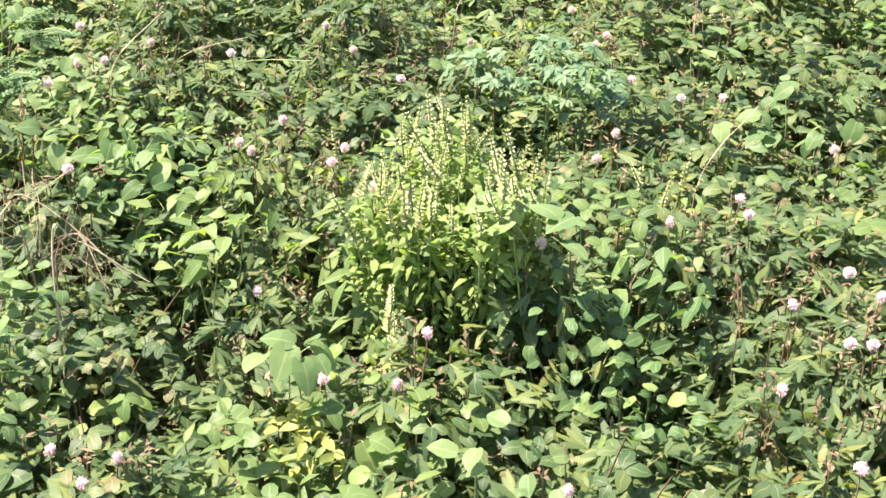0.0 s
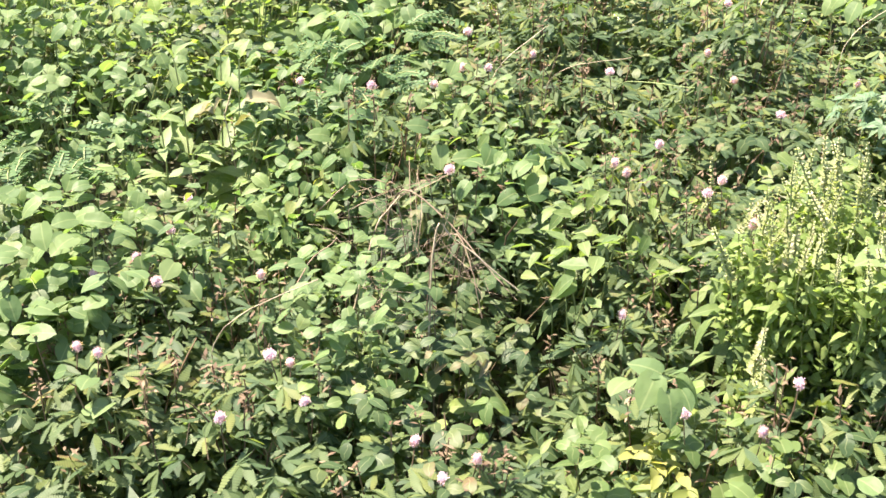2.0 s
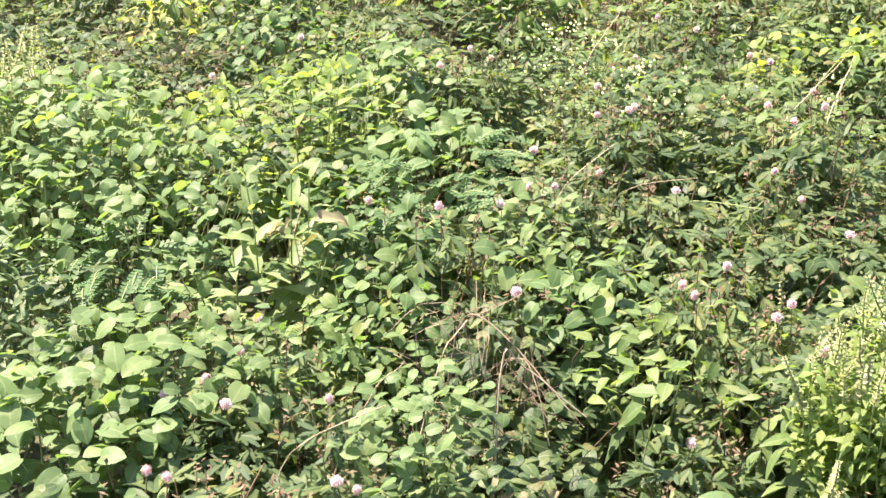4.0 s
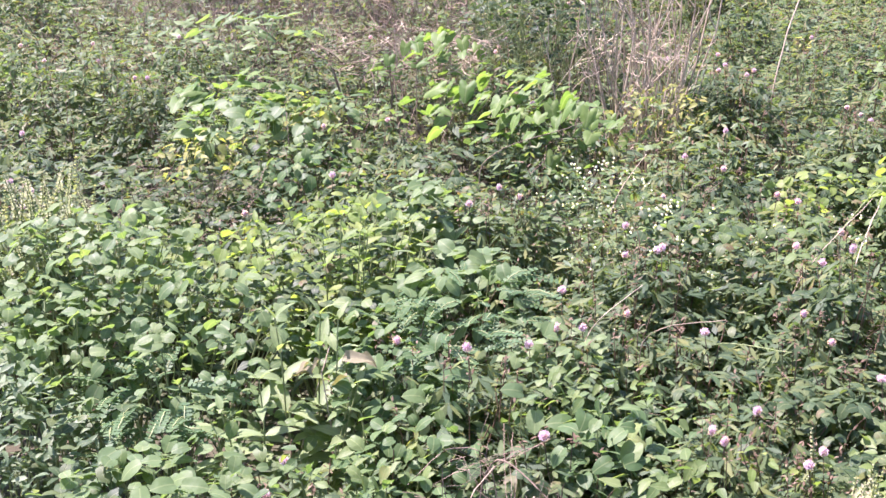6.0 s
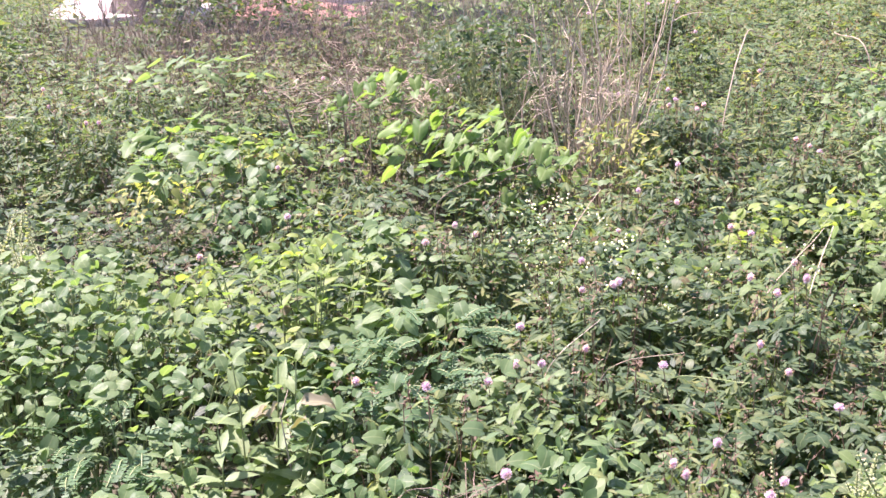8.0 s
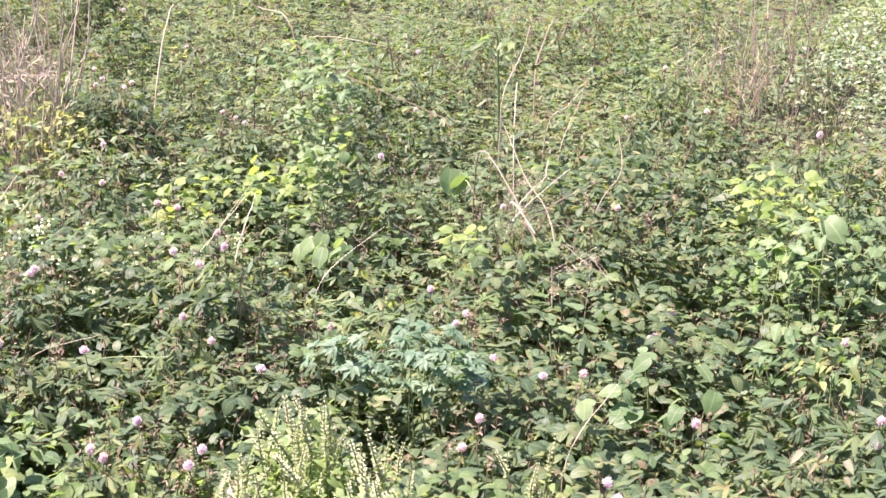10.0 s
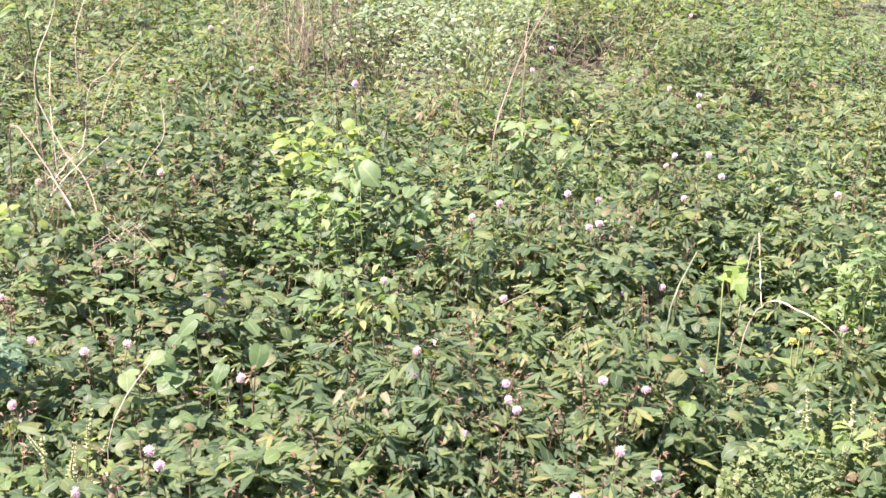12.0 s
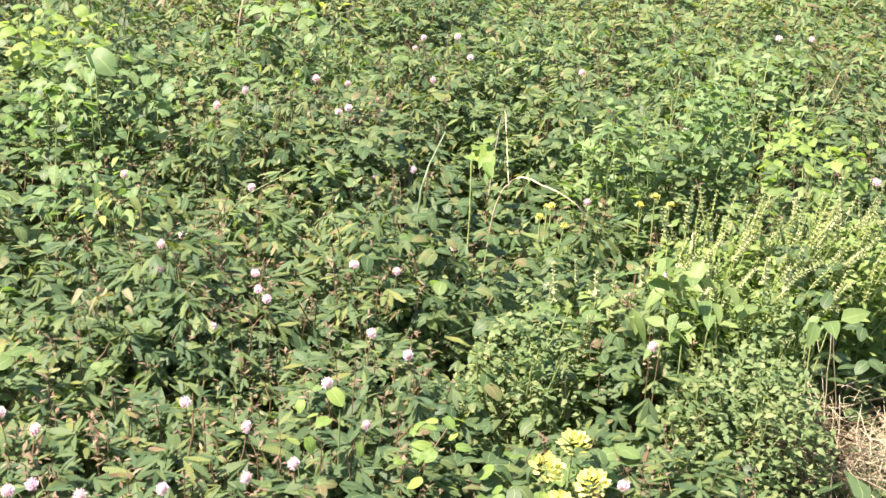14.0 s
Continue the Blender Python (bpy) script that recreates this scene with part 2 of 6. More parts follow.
M_GREEN_STEM = solid_material("green_stem", [(0.3, (0.12, 0.17, 0.05)), (0.7, (0.25, 0.28, 0.1))], 60, 0.6, 0.2, 0.001)
M_STRAW = solid_material("straw", [(0.25, (0.22, 0.17, 0.1)), (0.75, (0.46, 0.39, 0.26))], 40, 0.75, 0.3, 0.001)
M_TWIG = solid_material("brown_twig", [(0.25, (0.115, 0.084, 0.052)), (0.75, (0.26, 0.2, 0.13))], 60, 0.85, 0.5, 0.001)
M_SOIL = solid_material("soil", [(0.2, (0.03, 0.026, 0.014)), (0.5, (0.055, 0.048, 0.024)), (0.62, (0.05, 0.06, 0.024)), (0.85, (0.1, 0.085, 0.045))], 3, 0.95, 0.9, 0.02, 45)
M_REDSOIL = solid_material("red_soil", [(0.25, (0.3, 0.14, 0.09)), (0.75, (0.48, 0.27, 0.19))], 5, 0.95, 0.9, 0.02, 60)
M_PLASTER = solid_material("pale_render", [(0.2, (0.4, 0.32, 0.26)), (0.5, (0.52, 0.44, 0.37)), (0.8, (0.6, 0.52, 0.45))], 4, 0.85, 0.4, 0.006, 70)
M_PATH = solid_material("path_concrete", [(0.2, (0.34, 0.29, 0.24)), (0.5, (0.46, 0.4, 0.34)), (0.8, (0.54, 0.48, 0.42))], 3, 0.9, 0.5, 0.008, 60)
M_BARK = solid_material("bark", [(0.25, (0.07, 0.055, 0.045)), (0.75, (0.21, 0.17, 0.14))], 14, 0.95, 1.0, 0.03, 60)
M_WALL = solid_material("grey_wall", [(0.2, (0.24, 0.22, 0.21)), (0.8, (0.42, 0.4, 0.38))], 3, 0.9, 0.4, 0.006, 60)


# ---- mesh building ----
class Batch:
    """Gathers quads from templates and turns them into one mesh."""

    def __init__(self):
        self.verts, self.quads, self.uvs, self.slots, self.count = [], [], [], [], 0
        self.blocks = None

    def add(self, template, m=None, slot=0):
        v, q, uv = template
        if m is not None:
            a = np.array(m)
            v = v @ a[:3, :3].T + a[:3, 3]
        self.verts.append(v)
        self.quads.append(q + self.count)
        self.uvs.append(uv)
        self.slots.append(np.full(len(q), slot, dtype=np.int32))
        self.count += len(v)

    def arrays(self):
        return np.concatenate(self.verts), np.concatenate(self.quads), np.concatenate(self.uvs)

    def joined(self):
        """The same quads in one block a material: verts, quads, uvs, slots."""
        if self.blocks is None:
            v, q, uv = self.arrays()
            slots = np.concatenate(self.slots)
            self.blocks = [[], [], [], []]
            for slot in np.unique(slots):
                mine = q[slots == slot]
                keep, back = np.unique(mine, return_inverse=True)
                for store, item in zip(self.blocks, (v[keep], back.reshape(mine.shape), uv[keep], int(slot))):
                    store.append(item)
        return self.blocks

    def mesh(self, name, mats):
        v, q, uv = self.arrays()
        me = bpy.data.meshes.new(name)
        me.vertices.add(len(v))
        me.vertices.foreach_set("co", v.astype(np.float32).ravel())
        me.loops.add(4 * len(q))
        me.loops.foreach_set("vertex_index", q.astype(np.int32).ravel())
        me.polygons.add(len(q))
        me.polygons.foreach_set("loop_start", np.arange(0, 4 * len(q), 4, dtype=np.int32))
        me.polygons.foreach_set("material_index", np.concatenate(self.slots))
        me.polygons.foreach_set("use_smooth", np.ones(len(q), dtype=bool))
        layer = me.uv_layers.new(name="UVMap")
        layer.data.foreach_set("uv", uv[q.ravel()].astype(np.float32).ravel())
        for mat in mats if isinstance(mats, (list, tuple)) else [mats]:
            me.materials.append(mat)
        me.update(calc_edges=True)
        return me


def grid_quads(rows, cols):
    i, j = np.meshgrid(np.arange(rows - 1), np.arange(cols - 1), indexing="ij")
    a = (i * cols + j).ravel()
    return np.stack([a, a + cols, a + cols + 1, a + 1], 1)


def blade(length, width, rows, outline, fold=0.3, droop=0.25, cols=3, curl=0.0, at=None):
    """A leaf along +x, from the stalk at the origin, its upper face to +z."""
    s = np.array(at) if at else np.linspace(0, 1, rows)
    rows = len(s)
    half = np.array([max(outline(a), 0.03) for a in s]) * width / 2
    side = np.linspace(-1, 1, cols)
    y = half[:, None] * side[None, :]
    x = np.repeat((length * s)[:, None], cols, 1)
    z = fold * np.abs(y) - droop * length * (s ** 2)[:, None] + curl * width * np.sin(9 * s)[:, None] * np.abs(side)[None, :]
    v = np.stack([x, y, z], 2).reshape(-1, 3)
    uv = np.stack([np.repeat(s[:, None], cols, 1), np.repeat((side * 0.5 + 0.5)[None, :], rows, 0)], 2).reshape(-1, 2)
    return v, grid_quads(rows, cols), uv


def disc_leaf(length, width, n, radius, cup=0.15, wave=0.03, seed=0, fold=0.26, sag=0.2):
    """A round, heart-shaped or lobed leaf: radius(angle) is its outline, the stalk at the origin, the tip along +x."""
    g = np.linspace(-1, 1, n)
    a, b = np.meshgrid(g, g, indexing="ij")
    u, w = a * np.sqrt(1 - b * b / 2), b * np.sqrt(1 - a * a / 2)
    rad, ang = np.hypot(u, w), np.arctan2(w, u)
    out = np.vectorize(radius)(ang)
    r = rad * out
    x, y = r * np.cos(ang), r * np.sin(ang)
    z = -cup * rad ** 2 + fold * np.abs(y) - sag * x * np.abs(x) + wave * np.sin(3 * ang + seed) * rad ** 2
    v = np.stack([(x + 0.62) * length / 1.7, y * width / 2, z * width / 2], 2).reshape(-1, 3)
    uv = np.stack([(x + 1) / 2, (y + 1) / 2], 2).reshape(-1, 2)
    return v, grid_quads(n, n), uv


def tube(points, r0, r1, sides=5):
    pts = [Vector(p) for p in points]
    rings = []
    for i, p in enumerate(pts):
        d = (pts[min(i + 1, len(pts) - 1)] - pts[max(i - 1, 0)]).normalized()
        e = d.orthogonal().normalized()
        g = d.cross(e)
        r = r0 + (r1 - r0) * i / (len(pts) - 1)
        rings.append([p + r * (math.cos(k * 2 * math.pi / sides) * e + math.sin(k * 2 * math.pi / sides) * g) for k in range(sides + 1)])
    v = np.array([[*p] for ring in rings for p in ring])
    uv = np.array([[i / (len(pts) - 1), k / sides] for i in range(len(pts)) for k in range(sides + 1)])
    return v, grid_quads(len(pts), sides + 1), uv


def ball(radius, n=6, squash=1.0):
    t, p = np.meshgrid(np.linspace(0.02, math.pi - 0.02, n), np.linspace(0, 2 * math.pi, n + 3), indexing="ij")
    v = radius * np.stack([np.sin(t) * np.cos(p), np.sin(t) * np.sin(p), squash * np.cos(t)], 2).reshape(-1, 3)
    return v, grid_quads(n, n + 3)[:, ::-1], np.stack([t, p], 2).reshape(-1, 2)


def arc(start, end, sag=0.0, n=5, jitter=0.0, r=rng):
    a, b = Vector(start), Vector(end)
    pts = []
    for i in range(n):
        s = i / (n - 1)
        p = a.lerp(b, s) + Vector((0, 0, sag * 4 * s * (1 - s)))
        if 0 < i < n - 1 and jitter:
            p += Vector((r.uniform(-1, 1), r.uniform(-1, 1), r.uniform(-0.5, 0.5))) * jitter
        pts.append(p)
    return pts


def turn(place, heading, tilt, lean=0.0, size=1.0):
    """A pose for a leaf: heading in degrees round z, tilt up (+) or down (-), lean about its length."""
    return Matrix.Translation(place) @ Euler((radians(lean), radians(-tilt), radians(heading)), "XYZ").to_matrix().to_4x4() @ Matrix.Scale(size, 4)


def part(name, data, parent, label="", m=None):
    ob = new(name, data)
    ob.parent = parent
    if m is not None:
        ob.matrix_basis = m
    if label:
        ob["label"] = label
    return ob


CLAIMED = []


def claim(x, y, radius):
    """Keeps the mimosa out of another weed's place."""
    CLAIMED.append((x, y, radius + 0.04, 0.12))


def thing(name, x, y, label, category, group="", z=0.0):
    ob = new(name)
    ob.empty_display_size = 0.05
    ob.location = (x, y, z)
    return tagged(ob, label, category, group)


def canopy(x, y):
    """Height of the weeds' upper surface."""
    pit = max(0.0, noise.noise((x * 2.7, y * 2.7, 8.2)) - 0.08)
    return 0.475 + 0.1 * noise.noise((x * 1.9, y * 1.9, 0.3)) + 0.055 * noise.noise((x * 5, y * 5, 4.1)) - 0.5 * pit


# ---- leaf outlines ----
def strap(s):
    return min(1.0, 5 * s + 0.35) * (1 - 0.6 * max(0.0, (s - 0.72) / 0.28) ** 2)


def lance(s):
    return math.sin(math.pi * s ** 0.75) ** 0.9


def ovate(s):
    return math.sin(math.pi * min(1, s ** 0.62)) ** 0.75


def oval(s):
    return math.sin(math.pi * s ** 0.9) ** 0.5


def heart(a):
    return 1 - 0.3 * math.exp(-((abs(a) - math.pi) / 0.45) ** 2) + 0.22 * math.exp(-(a / 0.35) ** 2)


def roundish(a):
    return 0.97 - 0.16 * math.exp(-((abs(a) - math.pi) / 0.4) ** 2) + 0.12 * math.exp(-(a / 0.4) ** 2) + 0.03 * math.cos(5 * a)


def lobed(a):
    return 0.72 + 0.38 * max(0.0, math.cos(2.5 * a)) ** 1.3 - 0.2 * math.exp(-((abs(a) - math.pi) / 0.4) ** 2)


def strip(length, width, droop=0.2):
    """The smallest pinna: one blunt quad that droops a little."""
    v = np.array([[0.0, -0.3 * width, 0], [0.0, 0.3 * width, 0], [length, 0.45 * width, -droop * length], [length, -0.45 * width, -droop * length]])
    return v, np.array([[0, 3, 2, 1]]), np.array([[0.0, 0.2], [0.0, 0.8], [1, 0.95], [1, 0.05]])


PINNAE = [blade(0.041, 0.0125, 3, strap, 0.0, 0.06 + 0.14 * k, 2, at=(0, 0.55, 1)) for k in range(3)]
PINNAE_MID = [blade(0.039, 0.0115, 3, strap, 0.0, 0.1 + 0.18 * k, 2, at=(0, 0.5, 1)) for k in range(2)]
PINNAE_LOW = [strip(0.043, 0.0125, 0.06 + 0.16 * k) for k in range(2)]


def mimosa_leaf(batch, place, heading, tilt, size, r, pinnae=PINNAE, slot=0):
    """Four strap-shaped pinnae that spread from one stalk's end."""
    count = 4 if r.random() < 0.8 else 2
    spread = r.uniform(22, 38)
    for k in range(count):
        h = heading + (k - (count - 1) / 2) * spread + r.uniform(-7, 7)
        batch.add(r.choice(pinnae), turn(place, h, tilt + r.uniform(-16, 12), r.uniform(-34, 34), size * r.uniform(0.8, 1.12)), slot)


# ---- ground ----
def build_ground():
    bm = bmesh.new()
    bmesh.ops.create_grid(bm, x_segments=120, y_segments=120, size=12)
    for v in bm.verts:
        if max(abs(v.co.x), abs(v.co.y)) < 11.9:
            v.co.z = 0.03 * noise.noise((v.co.x * 1.3, v.co.y * 1.3, 2)) + 0.012 * noise.noise((v.co.x * 7, v.co.y * 7, 5))
    rim = [e for e in bm.edges if e.is_boundary]
    made = bmesh.ops.extrude_edge_only(bm, edges=rim)["geom"]
    for v in made:
        if isinstance(v, bmesh.types.BMVert):
            v.co.x, v.co.y = v.co.x * 60, v.co.y * 60
    me = bpy.data.meshes.new("ground")
    bm.to_mesh(me)
    me.materials.append(M_SOIL)
    for p in me.polygons:
        p.use_smooth = True
    tagged(new("ground", me), "dark brown soil under weeds with litter", "ground", kind="structure")


build_ground()


# ---- mimosa plants ----
def pompom(seed):
    r, b = random.Random(seed), Batch()
    b.add(ball(0.0072, 7), None, 1)
    for k in range(130):
        z = 1 - 2 * (k + 0.5) / 130
        a = k * 2.39996
        d = Vector((math.sqrt(1 - z * z) * math.cos(a), math.sqrt(1 - z * z) * math.sin(a), z))
        d = (d + Vector((r.uniform(-1, 1), r.uniform(-1, 1), r.uniform(-1, 1))) * 0.15).normalized()
        e = d.orthogonal().normalized()
        l, w = r.uniform(0.0085, 0.0112), 0.00075
        p, q = d * 0.004, d * l
        v = np.array([[*(p - e * w * 0.5)], [*(p + e * w * 0.5)], [*(q + e * w)], [*(q - e * w)]])
        b.add((v, np.array([[0, 1, 2, 3]]), np.array([[0.0, 0], [0, 1], [1, 1], [1, 0]])))
    return b.mesh("flower", [M_FLOWER, M_CORE])


POMPOMS = [pompom(k) for k in range(4)]


def mimosa_mesh(seed, top, radius, leaves, clear=0.0):
    """Stems and foliage of one low mimosa; the crown stays a little under its top."""
    r = random.Random(seed)
    stems, foliage = Batch(), Batch()
    for k in range(4):
        a, d = r.uniform(0, 6.28), radius * r.uniform(0.3, 1.0)
        end = (d * math.cos(a), d * math.sin(a), top * r.uniform(0.75, 0.97))
        stems.add(tube(arc((r.uniform(-0.03, 0.03), r.uniform(-0.03, 0.03), 0), end, 0.06, 6, 0.016, r), 0.0022, 0.0012, 4))
        if k < 2:
            stems.add(tube(arc(end, (end[0] * 1.15, end[1] * 1.15, min(top, end[2] + 0.03)), 0, 3, 0.004, r), 0.0014, 0.0008, 4))
    for k in range(leaves):
        a, d = r.uniform(0, 6.28), radius * math.sqrt(r.random())
        z = (top - clear) * (1 - 0.32 * (d / radius) ** 2) - (r.random() ** 2.3) * 0.24
        place = Vector((d * math.cos(a), d * math.sin(a), max(0.08, z)))
        heading = math.degrees(a) + r.uniform(-75, 75)
        stalk = place - Vector((math.cos(radians(heading)), math.sin(radians(heading)), 0.9)) * 0.022
        if k % 9 == 0:
            stems.add(tube([stalk, place], 0.0007, 0.0005, 3))
        mimosa_leaf(foliage, place, heading, r.uniform(-34, 26), r.uniform(0.55, 1.15), r)
    husk = blade(0.012, 0.0045, 3, lance, 0.0, 0.3, 2)
    for k in range(7):
        a, d = r.uniform(0, 6.28), radius * r.uniform(0.2, 0.9)
        p = Vector((d * math.cos(a), d * math.sin(a), top * (1 - 0.22 * (d / radius) ** 2) + 0.005))
        stems.add(tube(arc((p.x * 0.8, p.y * 0.8, top * 0.5), p, 0.0, 4, 0.006, r), 0.0014, 0.0009, 4))
        for n in range(7):
            stems.add(husk, turn(p + Vector((r.uniform(-0.006, 0.006), r.uniform(-0.006, 0.006), r.uniform(-0.035, 0.012))), 50 * n + r.uniform(-15, 15), r.uniform(-10, 70), 0, r.uniform(0.7, 1.4)), 1)
    return stems.mesh("stem", [M_STEM, M_HUSK]), foliage.mesh("foliage", M_MIMOSA)


def build_mimosa(seed, flowers, leaves=250):
    top = 0.5
    plant = thing("mimosa_plant", 0, 0, "low mimosa with feathery dark green leaves", "weed", "mimosa plants")
    stem, foliage = mimosa_mesh(seed, top, 0.17, leaves, 0.025 if flowers else 0.0)
    part("stem", stem, plant, "thin red-brown stem")
    part("foliage", foliage, plant)
    if flowers:
        plant["label"] = "mimosa in bloom with a pale pink pompom flower"
        stalk = Batch()
        stalk.add(tube(arc((0.01, -0.012, top - 0.09), (0, 0, top - 0.006), 0.0, 4, 0.002, random.Random(seed)), 0.0012, 0.0009, 4))
        stem = part("flower_stalk", stalk.mesh("flower_stalk", M_STEM), plant)
        part("flower", POMPOMS[seed % 4], stem, "fluffy pale pink pompom flower", Matrix.Translation((0, 0, top)) @ Matrix.Scale(0.9, 4))
    return plant


PLAIN = [build_mimosa(20 + k, False) for k in range(6)]
BLOOM = [build_mimosa(40 + k, True, 190) for k in range(6)]
used = set()


def plant_mimosa(stock, x, y, z, spread=1.0):
    first = rng.choice(stock)
    m = pose(x, y, 0.0, rng.uniform(-3, 3), rng.uniform(-3, 3), rng.uniform(0, 360)) if stock is PLAIN else pose(x, y, 0.0, 0, 0, rng.uniform(0, 360))
    m = m @ Matrix.Diagonal((spread, spread, z / 0.5, 1))
    if first.name in used:
        return copy_thing(first, m @ Matrix.Diagonal((*(1 / c for c in first.scale), 1)))
    used.add(first.name)
    first.matrix_basis = m
    return first


# where the pompom flowers stand, in bands of growing distance
FLOWERS_A = [(-0.218, 1.142, 0.465), (0.318, 0.993, 0.513), (0.659, 0.984, 0.506), (-0.776, 1.514, 0.482), (-0.735, 1.585, 0.470), (-0.731, 1.325, 0.489), (-0.702, 1.654, 0.479), (-0.698, 1.314, 0.489), (-0.674, 1.496, 0.487), (-0.511, 1.472, 0.524), (-0.506, 1.211, 0.478), (-0.472, 1.340, 0.484), (-0.441, 1.328, 0.482), (-0.415, 1.287, 0.451), (-0.260, 1.207, 0.465), (-0.181, 1.190, 0.458), (-0.002, 1.508, 0.467), (0.014, 1.436, 0.388), (0.074, 1.300, 0.462), (0.162, 1.234, 0.493), (0.182, 1.630, 0.556), (0.211, 1.305, 0.516), (0.390, 1.434, 0.557), (0.605, 1.510, 0.527), (0.621, 1.125, 0.514)]
FLOWERS_B = [(0.712, 1.305, 0.508), (0.737, 1.533, 0.515), (0.742, 1.582, 0.514), (0.751, 1.210, 0.508), (0.779, 1.204, 0.507), (0.811, 1.149, 0.505), (0.830, 1.380, 0.500), (0.842, 1.308, 0.505), (0.896, 1.098, 0.503), (0.990, 1.053, 0.499), (1.041, 1.256, 0.489), (1.056, 1.039, 0.497), (1.065, 1.150, 0.492), (1.190, 1.046, 0.494), (1.227, 1.170, 0.486), (1.345, 0.724, 0.498), (1.368, 1.147, 0.489), (-0.715, 1.794, 0.456), (-0.592, 2.135, 0.525), (-0.442, 2.041, 0.565), (-0.351, 2.216, 0.493), (-0.300, 2.265, 0.510), (-0.280, 1.815, 0.524), (-0.252, 2.276, 0.507), (-0.169, 2.360, 0.503)]
FLOWERS_C = [(-0.016, 2.335, 0.483), (-0.012, 1.886, 0.514), (0.007, 1.852, 0.514), (0.065, 1.979, 0.505), (0.133, 1.800, 0.511), (0.158, 1.833, 0.518), (0.222, 2.307, 0.487), (0.304, 2.218, 0.460), (0.463, 2.344, 0.475), (0.552, 1.721, 0.526), (0.615, 1.827, 0.514), (0.749, 2.158, 0.457), (0.804, 2.031, 0.472), (0.882, 2.022, 0.471), (0.984, 1.765, 0.487), (1.257, 1.492, 0.427), (1.271, 1.656, 0.463), (1.299, 1.693, 0.486), (1.312, 1.583, 0.444), (1.340, 1.451, 0.466), (1.352, 1.489, 0.464), (1.360, 1.220, 0.497), (1.371, 1.731, 0.468), (1.384, 1.538, 0.465), (1.521, 1.438, 0.478)]
FLOWERS_D = [(1.555, 1.366, 0.482), (1.677, 0.916, 0.492), (1.695, 1.364, 0.486), (1.880, 1.040, 0.495), (-0.308, 2.453, 0.509), (-0.195, 2.883, 0.500), (-0.186, 2.644, 0.518), (-0.117, 2.678, 0.519), (-0.106, 2.626, 0.546), (0.177, 2.404, 0.502), (0.185, 2.723, 0.524), (0.234, 2.637, 0.521), (0.279, 2.541, 0.592), (0.297, 2.861, 0.510), (0.377, 2.490, 0.421), (0.713, 2.489, 0.473), (0.719, 2.316, 0.465), (0.755, 2.363, 0.464), (1.157, 2.291, 0.397), (1.178, 2.245, 0.403), (1.188, 2.375, 0.352), (1.244, 2.384, 0.402), (1.418, 1.989, 0.488), (1.589, 1.812, 0.475), (1.743, 2.132, 0.518)]
FLOWERS_E = [(1.856, 2.178, 0.516), (1.913, 1.803, 0.416), (1.965, 1.742, 0.440), (2.009, 2.034, 0.474), (2.031, 1.328, 0.493), (2.046, 2.039, 0.474), (2.110, 1.991, 0.467), (2.504, 1.426, 0.500), (2.566, 1.085, 0.500), (2.585, 1.003, 0.500), (-1.879, 3.057, 0.500), (-1.783, 2.767, 0.500), (-1.779, 2.985, 0.500), (-1.738, 2.860, 0.500), (-1.131, 2.842, 0.510), (-0.980, 3.123, 0.525), (-0.587, 2.969, 0.511), (-0.528, 3.092, 0.516), (-0.469, 3.040, 0.509), (-0.110, 3.110, 0.497), (-0.056, 3.484, 0.493), (0.049, 3.402, 0.485), (0.180, 3.208, 0.480), (0.229, 3.176, 0.474), (0.798, 3.320, 0.531)]
FLOWERS_F = [(0.994, 2.835, 0.526), (1.294, 2.825, 0.501), (1.895, 2.889, 0.637), (2.073, 2.188, 0.498), (2.128, 2.134, 0.489), (2.226, 2.608, 0.519), (2.325, 2.043, 0.484), (2.476, 2.259, 0.482), (2.555, 2.133, 0.475), (2.559, 2.310, 0.483), (2.645, 2.266, 0.483), (2.670, 1.853, 0.489), (-2.084, 3.519, 0.500), (-1.279, 3.851, 0.497), (-1.162, 3.697, 0.495), (-0.976, 3.777, 0.497), (-0.543, 4.004, 0.500), (0.063, 3.735, 0.499), (0.443, 4.030, 0.500), (0.475, 3.946, 0.500), (0.494, 3.875, 0.500), (0.859, 4.020, 0.500), (1.055, 3.917, 0.500), (1.688, 3.661, 0.500), (1.978, 3.676, 0.500)]
FLOWERS_G = [(3.075, 2.719, 0.453), (3.141, 2.785, 0.465), (3.355, 1.693, 0.500), (3.427, 1.630, 0.500), (-2.026, 4.258, 0.500), (-1.979, 4.262, 0.500), (-0.120, 4.696, 0.500), (0.061, 4.511, 0.500), (0.064, 4.766, 0.500), (0.086, 4.601, 0.500), (0.156, 4.451, 0.500), (0.183, 4.515, 0.500), (0.897, 4.376, 0.500), (1.001, 4.611, 0.500), (2.869, 3.313, 0.468), (3.097, 3.486, 0.485), (3.112, 2.891, 0.468), (-2.506, 4.509, 0.500), (-2.286, 4.517, 0.500), (-1.501, 4.774, 0.496), (-1.324, 5.023, 0.498), (-0.771, 4.769, 0.500), (-0.771, 4.862, 0.500), (-0.764, 5.012, 0.500), (1.016, 4.847, 0.500)]
FLOWERS_H = [(1.299, 4.809, 0.500), (2.134, 4.320, 0.500), (3.948, 3.622, 0.500), (-2.745, 4.776, 0.500), (-2.453, 4.831, 0.500), (-0.286, 6.584, 0.500), (-1.509, 7.033, 0.500), (0.023, 6.873, 0.500), (0.102, 6.914, 0.500), (0.181, 6.916, 0.500)]
